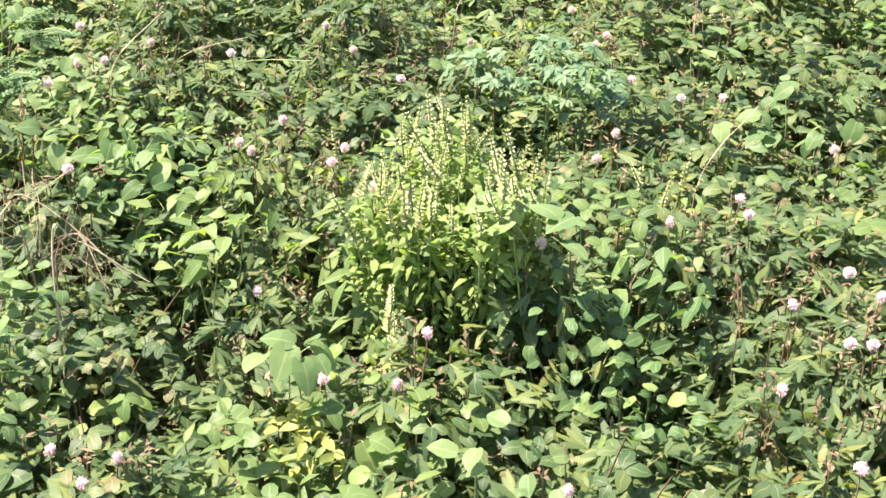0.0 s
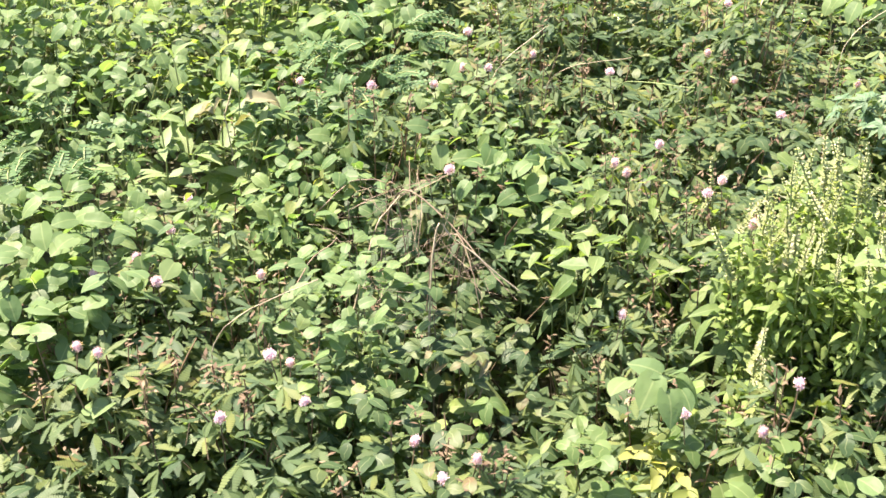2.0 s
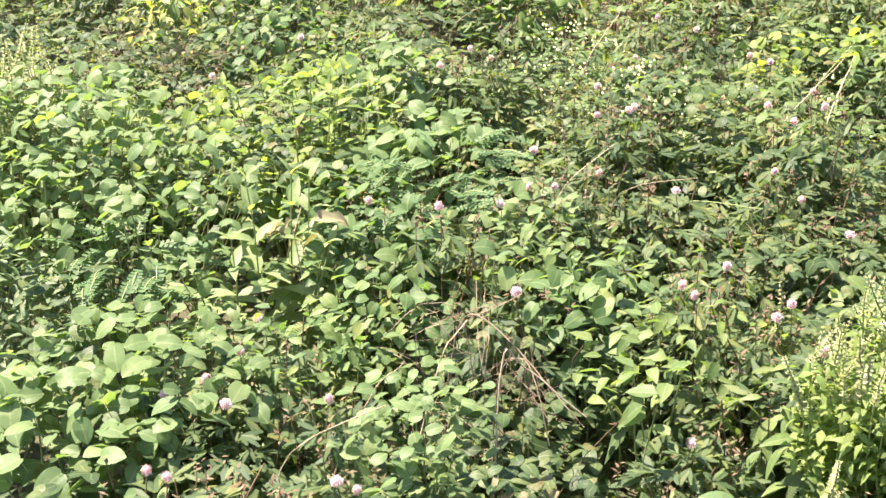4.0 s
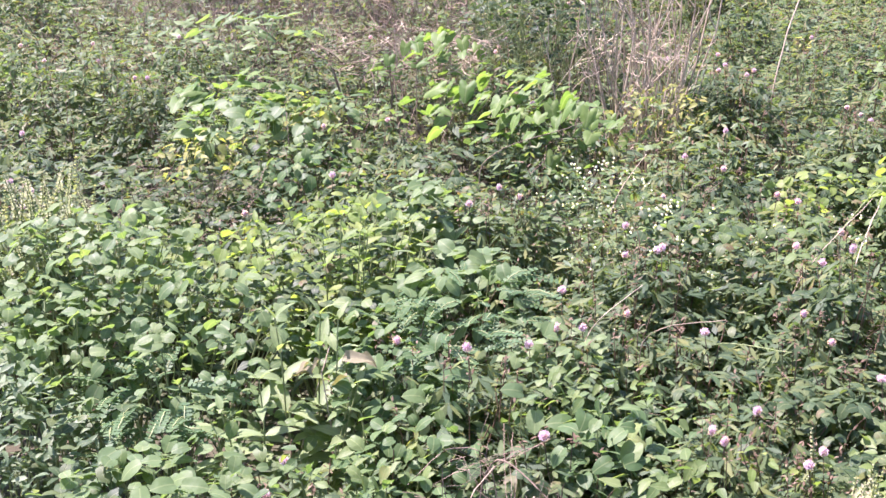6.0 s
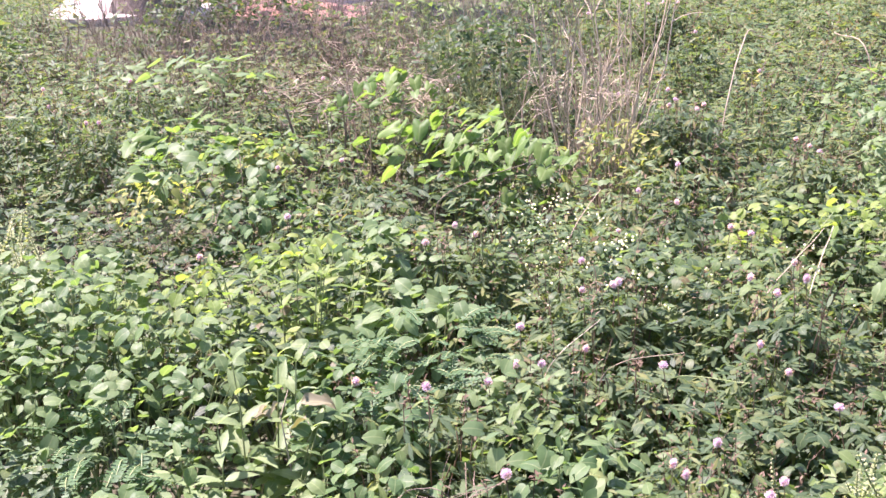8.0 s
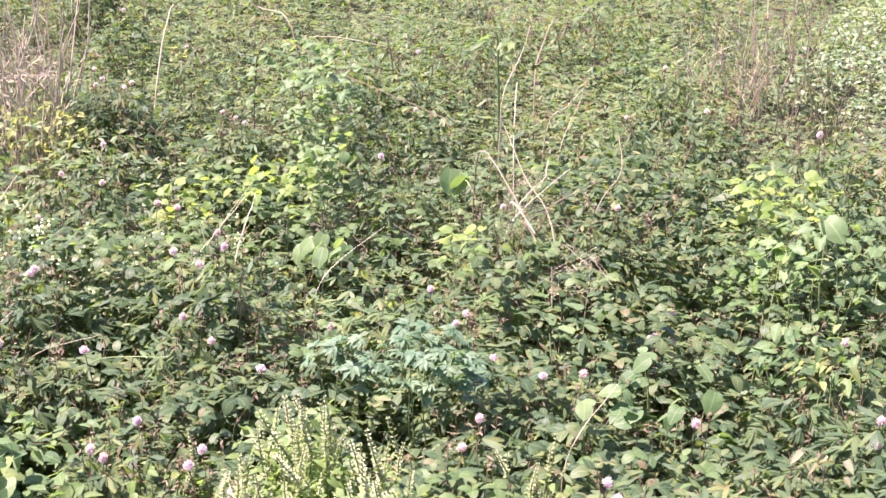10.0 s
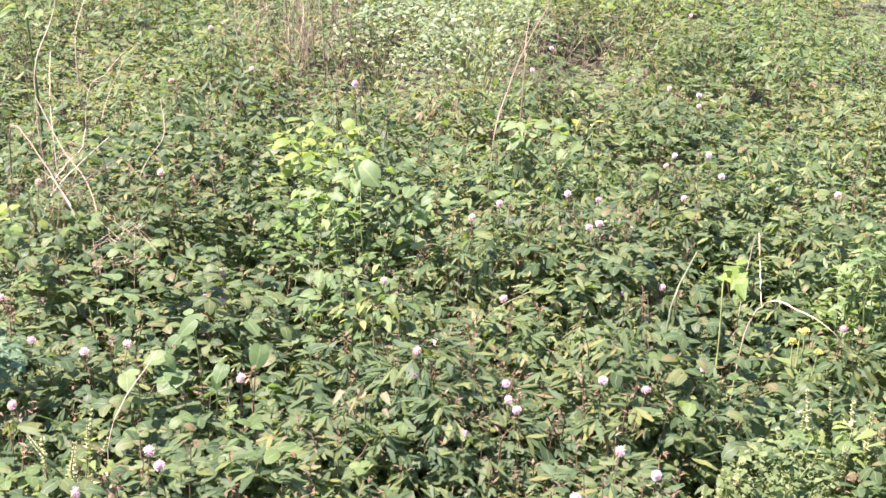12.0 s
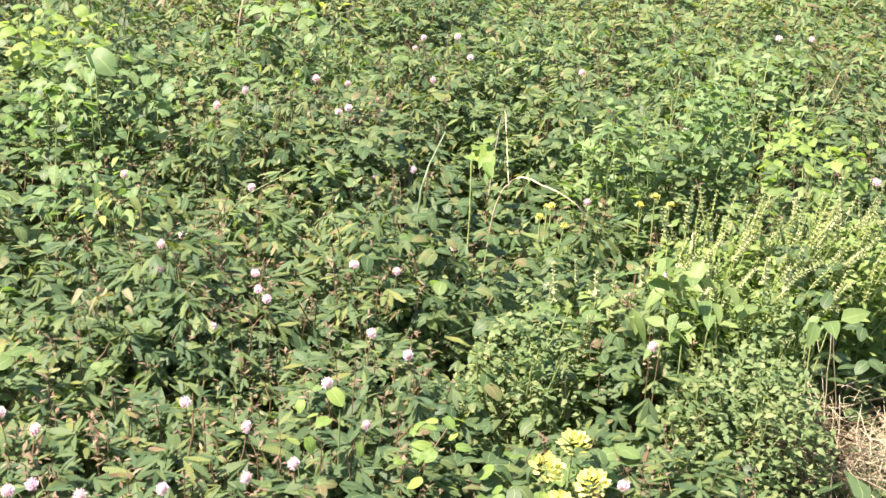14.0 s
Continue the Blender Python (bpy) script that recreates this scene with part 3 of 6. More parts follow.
FLOWERS_I = [(-3.12, 5.15, 0.52), (-2.1, 4.89, 0.52), (-1.64, 3.88, 0.52), (-2.2, 3.32, 0.52), (-2.56, 3.89, 0.52), (-0.57, 5.69, 0.52), (0.42, 5.0, 0.52), (0.22, 5.89, 0.52)]
FLOWERS = [FLOWERS_A, FLOWERS_B, FLOWERS_C, FLOWERS_D, FLOWERS_E, FLOWERS_F, FLOWERS_G, FLOWERS_H, FLOWERS_I]

for row in FLOWERS:
    for x, y, z in row:
        plant_mimosa(BLOOM, x, y, z, rng.uniform(0.85, 1.05))

# spots where other weeds or openings leave no room: x, y, radius, share of mimosa that stays
CLEARINGS = [
    (0.27, 1.5, 0.16, 0.0), (0.3, 1.66, 0.14, 0.1), (-1.12, 2.2, 0.36, 0.15), (-1.4, 2.5, 0.36, 0.15), (-0.9, 1.5, 0.24, 0.25), (-0.72, 2.05, 0.2, 0.1),
    (1.99, 1.05, 0.2, 0.0), (2.2, 1.0, 0.16, 0.0), (1.82, 1.12, 0.12, 0.1), (1.72, 0.76, 0.17, 0.1), (2.3, 1.44, 0.2, 0.1), (2.53, 1.34, 0.2, 0.1),
    (1.92, 0.68, 0.16, 0.0), (2.06, 0.72, 0.12, 0.0), (-0.29, 1.46, 0.09, 0.1), (0.5, 1.35, 0.1, 0.0), (-0.1, 1.42, 0.08, 0.1), (0.32, 1.36, 0.07, 0.1), (-0.71, 1.48, 0.08, 0.2), (-0.06, 1.68, 0.08, 0.1), (-2.0, 3.55, 0.34, 0.12), (-0.4, 3.3, 0.13, 0.1), (-0.3, 3.95, 0.15, 0.1), (0.0, 2.4, 0.1, 0.1), (0.83, 3.3, 0.15, 0.1), (1.83, 2.62, 0.12, 0.1), (1.14, 1.66, 0.1, 0.1), (2.3, 0.84, 0.09, 0.0), (2.09, 2.2, 0.1, 0.2), (2.5, 2.12, 0.12, 0.2), (2.45, 1.5, 0.08, 0.1), (-0.7, 2.83, 0.1, 0.1), (1.31, 2.36, 0.1, 0.1), (-1.55, 2.6, 0.25, 0.1), (0.1, 1.2, 0.13, 0.3), (-0.17, 1.38, 0.15, 0.0), (-0.1, 1.5, 0.09, 0.0), (-0.34, 1.48, 0.08, 0.0), (0.42, 1.28, 0.09, 0.0), (0.95, 2.75, 0.12, 0.1), (0.8, 3.2, 0.13, 0.0), (1.15, 2.18, 0.1, 0.1), (0.45, 2.19, 0.1, 0.1), (-0.3, 2.55, 0.1, 0.1), (1.57, 2.25, 0.1, 0.1), (0.54, 1.4, 0.08, 0.0),
    (1.68, 2.4, 0.2, 0.2), (3.3, 4.2, 0.7, 0.1), (-0.75, 4.25, 0.4, 0.35), (-0.2, 4.45, 0.3, 0.5), (-1.1, 5.5, 0.8, 0.75), (-1.8, 6.6, 0.9, 0.75), (-2.7, 7.0, 0.8, 0.75),
]


DRY_PATCHES = [(-1.1, 5.4, 0.6), (-1.8, 6.6, 0.8), (-2.7, 7.0, 0.7), (-1.0, 4.7, 0.35), (1.12, 3.1, 0.25), (-1.45, 3.4, 0.25)]


def roomy(x, y, r):
    return all(math.hypot(x - a, y - b) > c or r.random() < keep for a, b, c, keep in CLEARINGS + CLAIMED)


def in_sight(x, y, near, far):
    bearing = math.degrees(math.atan2(x, y))
    reach = 17.0 if bearing < 10 else 10.5 if bearing < 54 else 6.5
    return near < math.hypot(x, y) < min(far, reach) and -36 < bearing < 77


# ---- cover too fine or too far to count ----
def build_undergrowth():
    """Low leaves between the stems, added in a dark tone to deepen the gaps' shade."""
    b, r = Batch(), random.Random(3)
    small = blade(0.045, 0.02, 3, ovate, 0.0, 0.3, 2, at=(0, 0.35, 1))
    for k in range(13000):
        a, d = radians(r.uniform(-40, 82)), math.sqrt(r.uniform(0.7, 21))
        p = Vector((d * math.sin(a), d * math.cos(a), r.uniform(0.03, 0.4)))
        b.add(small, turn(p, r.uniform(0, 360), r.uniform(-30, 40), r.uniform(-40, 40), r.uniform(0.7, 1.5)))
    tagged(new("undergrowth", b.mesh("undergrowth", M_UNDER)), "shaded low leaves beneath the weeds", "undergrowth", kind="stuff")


def build_creeper(name, label, tries, mat, templates, fan, bias, seed):
    """Small creepers threaded through the upper weeds, thicker in some patches."""
    b, r = Batch(), random.Random(seed)
    for k in range(tries):
        a, d = radians(r.uniform(-35, 76)), math.sqrt(r.uniform(0.8, 14))
        x, y = d * math.sin(a), d * math.cos(a)
        if noise.noise((x * 2.2, y * 2.2, seed * 3.1)) < bias + 0.3 * r.random():
            continue
        p = Vector((x, y, canopy(x, y) - 0.14 * r.random() ** 1.3 + 0.012))
        h, t, g = r.uniform(0, 360), r.uniform(-25, 30), r.uniform(0.65, 1.35)
        for n in (-1, 0, 1):
            b.add(r.choice(templates), turn(p, h + fan * n + r.uniform(-12, 12), t + r.uniform(-14, 14), r.uniform(-25, 25), g))
    tagged(new(name, b.mesh(name, mat)), label, "creeper", kind="stuff")


def cover(name, label, near, far, step, pinnae, leaves, radius, size, seed, mat=M_MIMOSA_FAR, dry=False, around=False):
    """Joined weeds, past the plants that can be told apart."""
    b, r = Batch(), random.Random(seed)
    tufts = []
    for k in range(7):
        t = Batch()
        for n in range(leaves):
            a, d = r.uniform(0, 6.28), radius * math.sqrt(r.random())
            place = Vector((d * math.cos(a), d * math.sin(a), 0.48 * (1 - 0.36 * (d / radius) ** 2) - 0.2 * r.random() ** 2.1))
            if n % 4 == 0:
                place = Vector((1.15 * place.x, 1.15 * place.y, r.uniform(0.1, 0.3)))
            mimosa_leaf(t, place, math.degrees(a) + r.uniform(-80, 80), r.uniform(-36, 28), size * (r.uniform(0.7, 1.15) if n % 4 else 1.5), r, pinnae)
        for n in range(2):
            a, d = r.uniform(0, 6.28), 0.6 * radius * r.random()
            t.add(tube(arc((0, 0, 0), (d * math.cos(a), d * math.sin(a), 0.4), 0.04, 4, 0.01, r), 0.002, 0.001, 3), None, 1)
        tufts.append(t)
    n = int(far / step) + 1
    for i in range(-n, n):
        for j in range(-n, n):
            x, y = (i + 0.5 * (j % 2)) * step + r.uniform(-0.35, 0.35) * step, j * step * 0.9 + r.uniform(-0.35, 0.35) * step
            if around:
                if not near < math.hypot(x, y) < far or in_sight(x, y, 0.8, far) or r.random() < 0.25:
                    continue
            elif not in_sight(x, y, near, far) or not (roomy(x, y, r) if not dry else (r.random() < 0.6 and any(math.hypot(x - p, y - q) < c for p, q, c in DRY_PATCHES))):
                continue
            if x < -0.08 * y and x > -0.48 * y and math.hypot(x, y) > 7.7 + 0.5 * noise.noise((x, y, 9)):
                continue
            if math.hypot(x, y) > 7.2 and x > 0.17 * y and r.random() < 0.35:
                continue
            m = pose(x, y, 0, 0, 0, r.uniform(0, 360)) @ Matrix.Diagonal((1, 1, canopy(x, y) * (r.uniform(0.76, 1.06) if near < 4 else r.uniform(0.6, 1.1)) / 0.48, 1))
            for v, q, uv, slot in zip(*r.choice(tufts).joined()):
                b.add((v, q, uv), m, slot)
    tagged(new(name, b.mesh(name, [mat, M_STEM])), label, "weeds", kind="stuff")


# ---- other weeds ----
INNER_BY_SET = []


def leaf_set(name, templates, mat, stalk=0.0, stalk_mat=None):
    """Meshes of single leaves, each with its own short stalk."""
    made = []
    INNER_BY_SET.append((made, templates))
    for t in templates:
        b = Batch()
        b.add(t)
        if stalk:
            b.add(tube([(-0.25 * stalk, 0, -stalk), (-0.1 * stalk, 0, -0.3 * stalk), (0.004, 0, -0.001)], 0.001, 0.0007, 3), None, 1)
        made.append(b.mesh(name, [mat, stalk_mat or M_GREEN_STEM]))
    return made


ROUNDS = [disc_leaf(0.045, 0.042, 5, roundish, 0.1 + 0.1 * k, 0.05, k) for k in range(3)]
HEARTS = [disc_leaf(0.06, 0.052, 5, heart, 0.1 + 0.1 * k, 0.06, k) for k in range(3)]
LOBES = [disc_leaf(0.08, 0.085, 9, lobed, 0.1 + 0.08 * k, 0.05, k, 0.12, 0.06) for k in range(3)]


def palmate(seed):
    """Seven narrow leaflets that spread from one point."""
    b, r = Batch(), random.Random(seed)
    for k in range(7):
        b.add(blade(0.052, 0.022, 5, lance, 0.3, 0.25 + 0.1 * r.random(), 3), turn((0, 0, 0), (k - 3) * 34 + r.uniform(-6, 6), r.uniform(-12, 10), r.uniform(-15, 15), 1 - 0.09 * abs(k - 3)))
    return b.arrays()


FINGERS = [palmate(k) for k in range(3)]
LANCES = [blade(0.065, 0.024, 6, lance, 0.3, 0.15 + 0.15 * k, 3) for k in range(3)]
OVATES = [blade(0.055, 0.03, 6, ovate, 0.3, 0.1 + 0.15 * k, 3, 0.03) for k in range(3)]
SMALLS = [blade(0.02, 0.0115, 4, ovate, 0.3, 0.2 + 0.1 * k, 2) for k in range(2)]

ROUND_BROAD = leaf_set("leaf", ROUNDS, M_BROAD, 0.03)
ROUND_VINE = leaf_set("leaf", ROUNDS, M_VINE, 0.03)
ROUND_HERB = leaf_set("leaf", ROUNDS, M_HERB, 0.03)
ROUND_LIME = leaf_set("leaf", ROUNDS, M_LIME, 0.03)
HEART_VINE = leaf_set("leaf", HEARTS, M_VINE, 0.035)
HEART_BROAD = leaf_set("leaf", HEARTS, M_BROAD, 0.035)
LOBE_VINE = leaf_set("leaf", LOBES, M_VINE, 0.04)
LOBE_LIME = leaf_set("leaf", LOBES, M_FRESH, 0.04)
FINGER_GREY = leaf_set("leaf", FINGERS, M_GREY, 0.04)
LANCE_HERB = leaf_set("leaf", LANCES, M_HERB, 0.006)
LANCE_PALE = leaf_set("leaf", LANCES, M_LANCE, 0.006)
LANCE_LIME = leaf_set("leaf", LANCES, M_LIME, 0.006)
OVATE_BROAD = leaf_set("leaf", OVATES, M_BROAD, 0.01)
OVATE_HERB = leaf_set("leaf", OVATES, M_HERB, 0.01)
OVATE_LIME = leaf_set("leaf", OVATES, M_LIME, 0.01)
OVATE_YELLOW = leaf_set("leaf", OVATES, M_YELLOW, 0.01)
DEAD = leaf_set("leaf", [blade(0.08, 0.04, 7, ovate, 0.55, 0.4, 5, 0.1), blade(0.07, 0.03, 7, ovate, 0.9, 0.55, 5, 0.16)], M_DEAD, 0.02, M_STRAW)


def inner_shapes(leaves):
    return next(shapes for made, shapes in INNER_BY_SET if made is leaves)


def leafy_weed(x, y, z, radius, depth, count, leaves, label, name="leafy_weed", category="weed", size=1.0, group="", stem_mat=None, face=42, fill=1.8, droop=None):
    """Stems that fan out from one root, each with a leaf of its own at its end, in a loose dome."""
    r = random.Random(int(x * 977 + y * 3371 + count))
    z += 0.03
    plant = thing(name, x * (1.5 - z) / (1.53 - z), y * (1.5 - z) / (1.53 - z), label, category, group)
    claim(x, y, min(0.25, radius * 0.8))
    count, size = (int(count * 1.55) if count > 8 else count), size * (0.76 if count > 8 else 0.68)
    spots = []
    for k in range(count):
        a, d = r.uniform(0, 6.28), radius * math.sqrt(r.random())
        spots.append((a, Vector((d * math.cos(a), d * math.sin(a), z - depth * (0.35 * (d / radius) ** 2 + 0.65 * r.random() ** 1.7)))))
    for k in range(min(count, max(2, count // 9))):
        a, p = spots[k]
        stem = Batch()
        stem.add(tube(arc((r.uniform(-0.02, 0.02), r.uniform(-0.02, 0.02), 0), p - Vector((0, 0, 0.02)), 0.03, 5, 0.012, r), 0.0022, 0.0012, 4))
        part("stem", stem.mesh("stem", stem_mat or M_GREEN_STEM), plant)
    if count > 18:
        inner = Batch()
        for k in range(int(count * fill)):
            a, d = r.uniform(0, 6.28), radius * 1.08 * math.sqrt(r.random())
            p = Vector((d * math.cos(a), d * math.sin(a), z - 0.01 - depth * (0.35 * (d / radius) ** 2 + 0.9 * r.random())))
            inner.add(r.choice(inner_shapes(leaves)), turn(p, r.uniform(0, 360), r.uniform(-face, face * 0.7), r.uniform(-face, face), size * r.uniform(0.5, 0.95)))
        part("inner_foliage", inner.mesh("inner_foliage", leaves[0].materials[0]), plant)
    for a, p in spots:
        h = r.gauss(-150, 50) if r.random() < 0.65 else math.degrees(a) + r.uniform(-70, 70)
        if droop is not None:
            part("leaf", r.choice(leaves), plant, "", turn(p, -150 + r.uniform(-85, 85), -droop + r.uniform(-20, 20), r.uniform(-35, 35), size * r.uniform(0.7, 1.15)))
            continue
        part("leaf", r.choice(leaves), plant, "", turn(p, h, r.uniform(-face * 1.1, face * 0.5), r.uniform(-face, face) * 0.8, size * r.uniform(0.6, 1.15)))
    return plant


def herb(x, y, z, stalks, leaves, label, lean=0.07, size=1.0, group="", name="leafy_herb", steep=42):
    """Upright stalks with pairs of leaves set crosswise, smaller towards the tip."""
    r = random.Random(int(x * 1977 + y * 331 + stalks))
    plant = thing(name, x, y, label, "herb", group)
    claim(x, y, lean + 0.02)
    for k in range(stalks):
        a, d = r.uniform(0, 6.28), lean * math.sqrt(r.random())
        top = Vector((d * math.cos(a) * 1.6, d * math.sin(a) * 1.6, z - (0.5 * d if stalks > 1 else 0)))
        path = arc((d * 0.3 * math.cos(a), d * 0.3 * math.sin(a), 0), top, 0.01, 7, 0.004, r)
        stem = Batch()
        stem.add(tube(path, 0.0026, 0.0013))
        stalk = part("stem", stem.mesh("stem", M_GREEN_STEM), plant)
        twist = r.uniform(0, 180)
        for n in range(6):
            s = 1 - n * 0.105
            p = path[0].lerp(top, s)
            big = size * (0.45 + 0.14 * n) * r.uniform(0.85, 1.1)
            for side in (0, 180):
                part("leaf", r.choice(leaves), stalk, "", turn(p, twist + 90 * n + side + r.uniform(-15, 15), steep - 11 * n + r.uniform(-10, 10), r.uniform(-15, 15), big))
    return plant


def spike_mesh(seed, length):
    """A flower spike: whorls of small cups round an upright axis."""
    r, b = random.Random(seed), Batch()
    axis = arc((0, 0, 0), (r.uniform(-0.012, 0.012), r.uniform(-0.012, 0.012), length), 0, 5, 0.002, r)
    b.add(tube(axis, 0.0014, 0.0008, 4), None, 1)
    cup = blade(0.0066, 0.0058, 3, ovate, 0.0, -0.25, 2)
    n = int(length / 0.0058)
    for k in range(n):
        s = (k + 0.5) / n
        p = axis[0].lerp(axis[-1], s)
        for c in range(5):
            b.add(cup, turn(p, 72 * c + 30 * k + r.uniform(-12, 12), r.uniform(-12, 30), 0, (1.1 - 0.55 * s) * r.uniform(0.8, 1.2)))
    return b.mesh("flower_spike", [M_CALYX, M_GREEN_STEM])


SPIKES = [spike_mesh(k, 0.045 + 0.01 * k) for k in range(4)]


def basil(x, y, z, radius, spikes, leaves, label, lean=(0, 0), mat=None):
    """A bushy herb of many upright stalks with small leaves below and pale flower spikes above."""
    r = random.Random(int(x * 777 + y * 555 + spikes))
    plant = thing("basil_plant", x, y, label, "herb", "basil plants")
    claim(x, y, radius)
    foliage = Batch()
    small = [blade(0.024, 0.0115, 4, ovate, 0.3, 0.1 + 0.2 * k, 2) for k in range(3)]
    spikes = int(spikes * 1.45)
    for k in range(spikes):
        a, d = r.uniform(0, 6.28), radius * math.sqrt(r.random())
        h = z - 0.07 - 0.14 * (d / radius) ** 2 * r.random() - 0.07 * r.random()
        top = Vector((d * math.cos(a) + lean[0], d * math.sin(a) + lean[1], h))
        root = Vector((0.25 * d * math.cos(a), 0.25 * d * math.sin(a), 0))
        path = arc(root, top, 0.0, 6, 0.012, r)
        stem = Batch()
        stem.add(tube(path, 0.0022, 0.0012, 4))
        stalk = part("stem", stem.mesh("stem", M_GREEN_STEM), plant)
        tip = ((top - root).normalized() + Vector((r.uniform(-1, 1), r.uniform(-1, 1), 0)) * 0.4).normalized()
        m = Matrix.Translation(top - tip * 0.004) @ tip.to_track_quat("Z", "X").to_matrix().to_4x4() @ Matrix.Scale(r.uniform(0.8, 1.5), 4)
        part("flower_spike", r.choice(SPIKES), stalk, "pale cream flower spike", m)
        for n in range(leaves * 7):
            s = 0.99 - 0.47 * (n + r.random()) / (leaves * 7)
            p = root.lerp(top, s) + Vector((r.uniform(-1, 1), r.uniform(-1, 1), 0)) * 0.03
            foliage.add(r.choice(small), turn(p, r.uniform(0, 360), r.uniform(-40, 50), r.uniform(-45, 45), r.uniform(0.45, 1.15)))
    part("foliage", foliage.mesh("foliage", mat or M_BASIL), plant, "small yellow-green oval leaves")
    return plant


def small_bush(x, y, z, rx, ry, count, mat, label, templates=SMALLS, size=1.0, blossoms=0, blossom_mat=None, name="small_leaved_bush"):
    """A dense low bush of fine leaves on branching stems."""
    r = random.Random(int(x * 313 + y * 717 + count))
    plant = thing(name, x, y, label, "bush")
    if not blossoms:
        claim(x, y, 0.85 * max(rx, ry))
    stems, foliage, specks = Batch(), Batch(), Batch()
    for k in range(26):
        a, d = r.uniform(0, 6.28), math.sqrt(r.random())
        stems.add(tube(arc((0, 0, 0), (rx * d * math.cos(a), ry * d * math.sin(a), z * r.uniform(0.7, 0.98)), 0.03, 6, 0.02, r), 0.003, 0.001, 4))
    for k in range(count):
        a, d = r.uniform(0, 6.28), math.sqrt(r.random())
        lump = 0.03 * noise.noise((d * 5 * math.cos(a) + x, d * 5 * math.sin(a) + y, 1))
        p = Vector((rx * d * math.cos(a), ry * d * math.sin(a), z * (1 - 0.3 * d ** 2) + lump * 2 - 0.22 * r.random() ** 2))
        foliage.add(r.choice(templates), turn(p, r.uniform(0, 360), r.uniform(-20, 50), r.uniform(-40, 40), size * r.uniform(0.6, 1.3)))
        if k < blossoms // 2:
            for n in range(r.choice((1, 2, 3, 5))):
                specks.add(ball(r.uniform(0.002, 0.004), 4), Matrix.Translation(p + Vector((r.uniform(-0.014, 0.014), r.uniform(-0.014, 0.014), 0.025 + 0.02 * r.random()))))
    part("stem", stems.mesh("stem", M_GREEN_STEM), plant)
    part("foliage", foliage.mesh("foliage", mat), plant)
    if blossoms:
        part("blossom", specks.mesh("blossom", blossom_mat or M_WHITE), plant, "tiny white flower heads")
    return plant


def straw_clump(x, y, height, radius, count, mat, label, name="dry_grass_clump", spread=0.25, thick=0.0022):
    """Dry upright stalks, some forked near the top."""
    r = random.Random(int(x * 119 + y * 911 + count))
    plant = thing(name, x, y, label, "dry grass")
    kinds = []
    for k in range(6):
        b, h = Batch(), height * r.uniform(0.6, 1.0)
        lean = Vector((r.uniform(-1, 1), r.uniform(-1, 1), 0)) * spread * h
        path = arc((0, 0, 0), Vector((0, 0, h)) + lean, 0.0, 7, 0.02, r)
        b.add(tube(path, thick, thick * 0.5, 4))
        for n in range(r.choice((2, 3, 4))):
            q = path[r.choice((2, 3, 4, 5))]
            b.add(tube(arc(q, q + Vector((r.uniform(-0.12, 0.12), r.uniform(-0.12, 0.12), r.uniform(0.03, 0.16))), 0.01, 4, 0.006, r), thick * 0.6, thick * 0.35, 4))
        kinds.append(b.mesh("stalk", mat))
    for k in range(count):
        a, d = r.uniform(0, 6.28), radius * math.sqrt(r.random())
        part("stalk", r.choice(kinds), plant, "", turn((d * math.cos(a), d * math.sin(a), 0), r.uniform(0, 360), r.uniform(-8, 8), r.uniform(-8, 8), r.uniform(0.7, 1.1)))
    return plant


def tangle(x, y, z, radius, count, mat, label, thick=0.001, name="dry_stem_tangle"):
    """Fallen dry stems lying over the weeds, resting on a few that reach the ground."""
    r = random.Random(int(x * 421 + y * 87 + count))
    plant = thing(name, x, y, label, "dry stems")
    lying = []
    for k in range(7):
        b, l = Batch(), 0.05 + 0.016 * k
        for n in range(4):
            q, e = Vector((r.uniform(-1, 1), r.uniform(-1, 1), r.uniform(-0.4, 0.5))) * 0.02, Vector((r.uniform(0.6, 1), r.uniform(-0.7, 0.7), r.uniform(-0.15, 0.35))) * l / 2
            b.add(tube(arc(q - e, q + e, r.uniform(-0.012, 0.018), 4, 0.006, r), thick * r.uniform(0.5, 0.9), thick * 0.35, 3))
        if k % 2:
            b.add(tube(arc((0, 0, 0), (l * 0.3, l * 0.25, 0.015), 0, 4, 0.003, r), thick * 0.6, thick * 0.3, 4))
        lying.append(b.mesh("stem_wisp", mat))
    for k in range(5):
        a, d = r.uniform(0, 6.28), radius * r.random()
        b = Batch()
        b.add(tube(arc((d * 0.4 * math.cos(a), d * 0.4 * math.sin(a), 0), (d * math.cos(a), d * math.sin(a), z), 0, 5, 0.01, r), thick * 1.4, thick, 4))
        part("upright_stem", b.mesh("upright_stem", mat), plant)
    for k in range(count):
        a, d = r.uniform(0, 6.28), radius * math.sqrt(r.random())
        part("stem_wisp", r.choice(lying), plant, "", turn((d * math.cos(a), d * math.sin(a), z + r.uniform(-0.06, 0.03)), r.uniform(0, 360), r.uniform(-18, 18), r.uniform(0, 360), r.uniform(0.8, 1.2)))
    return plant


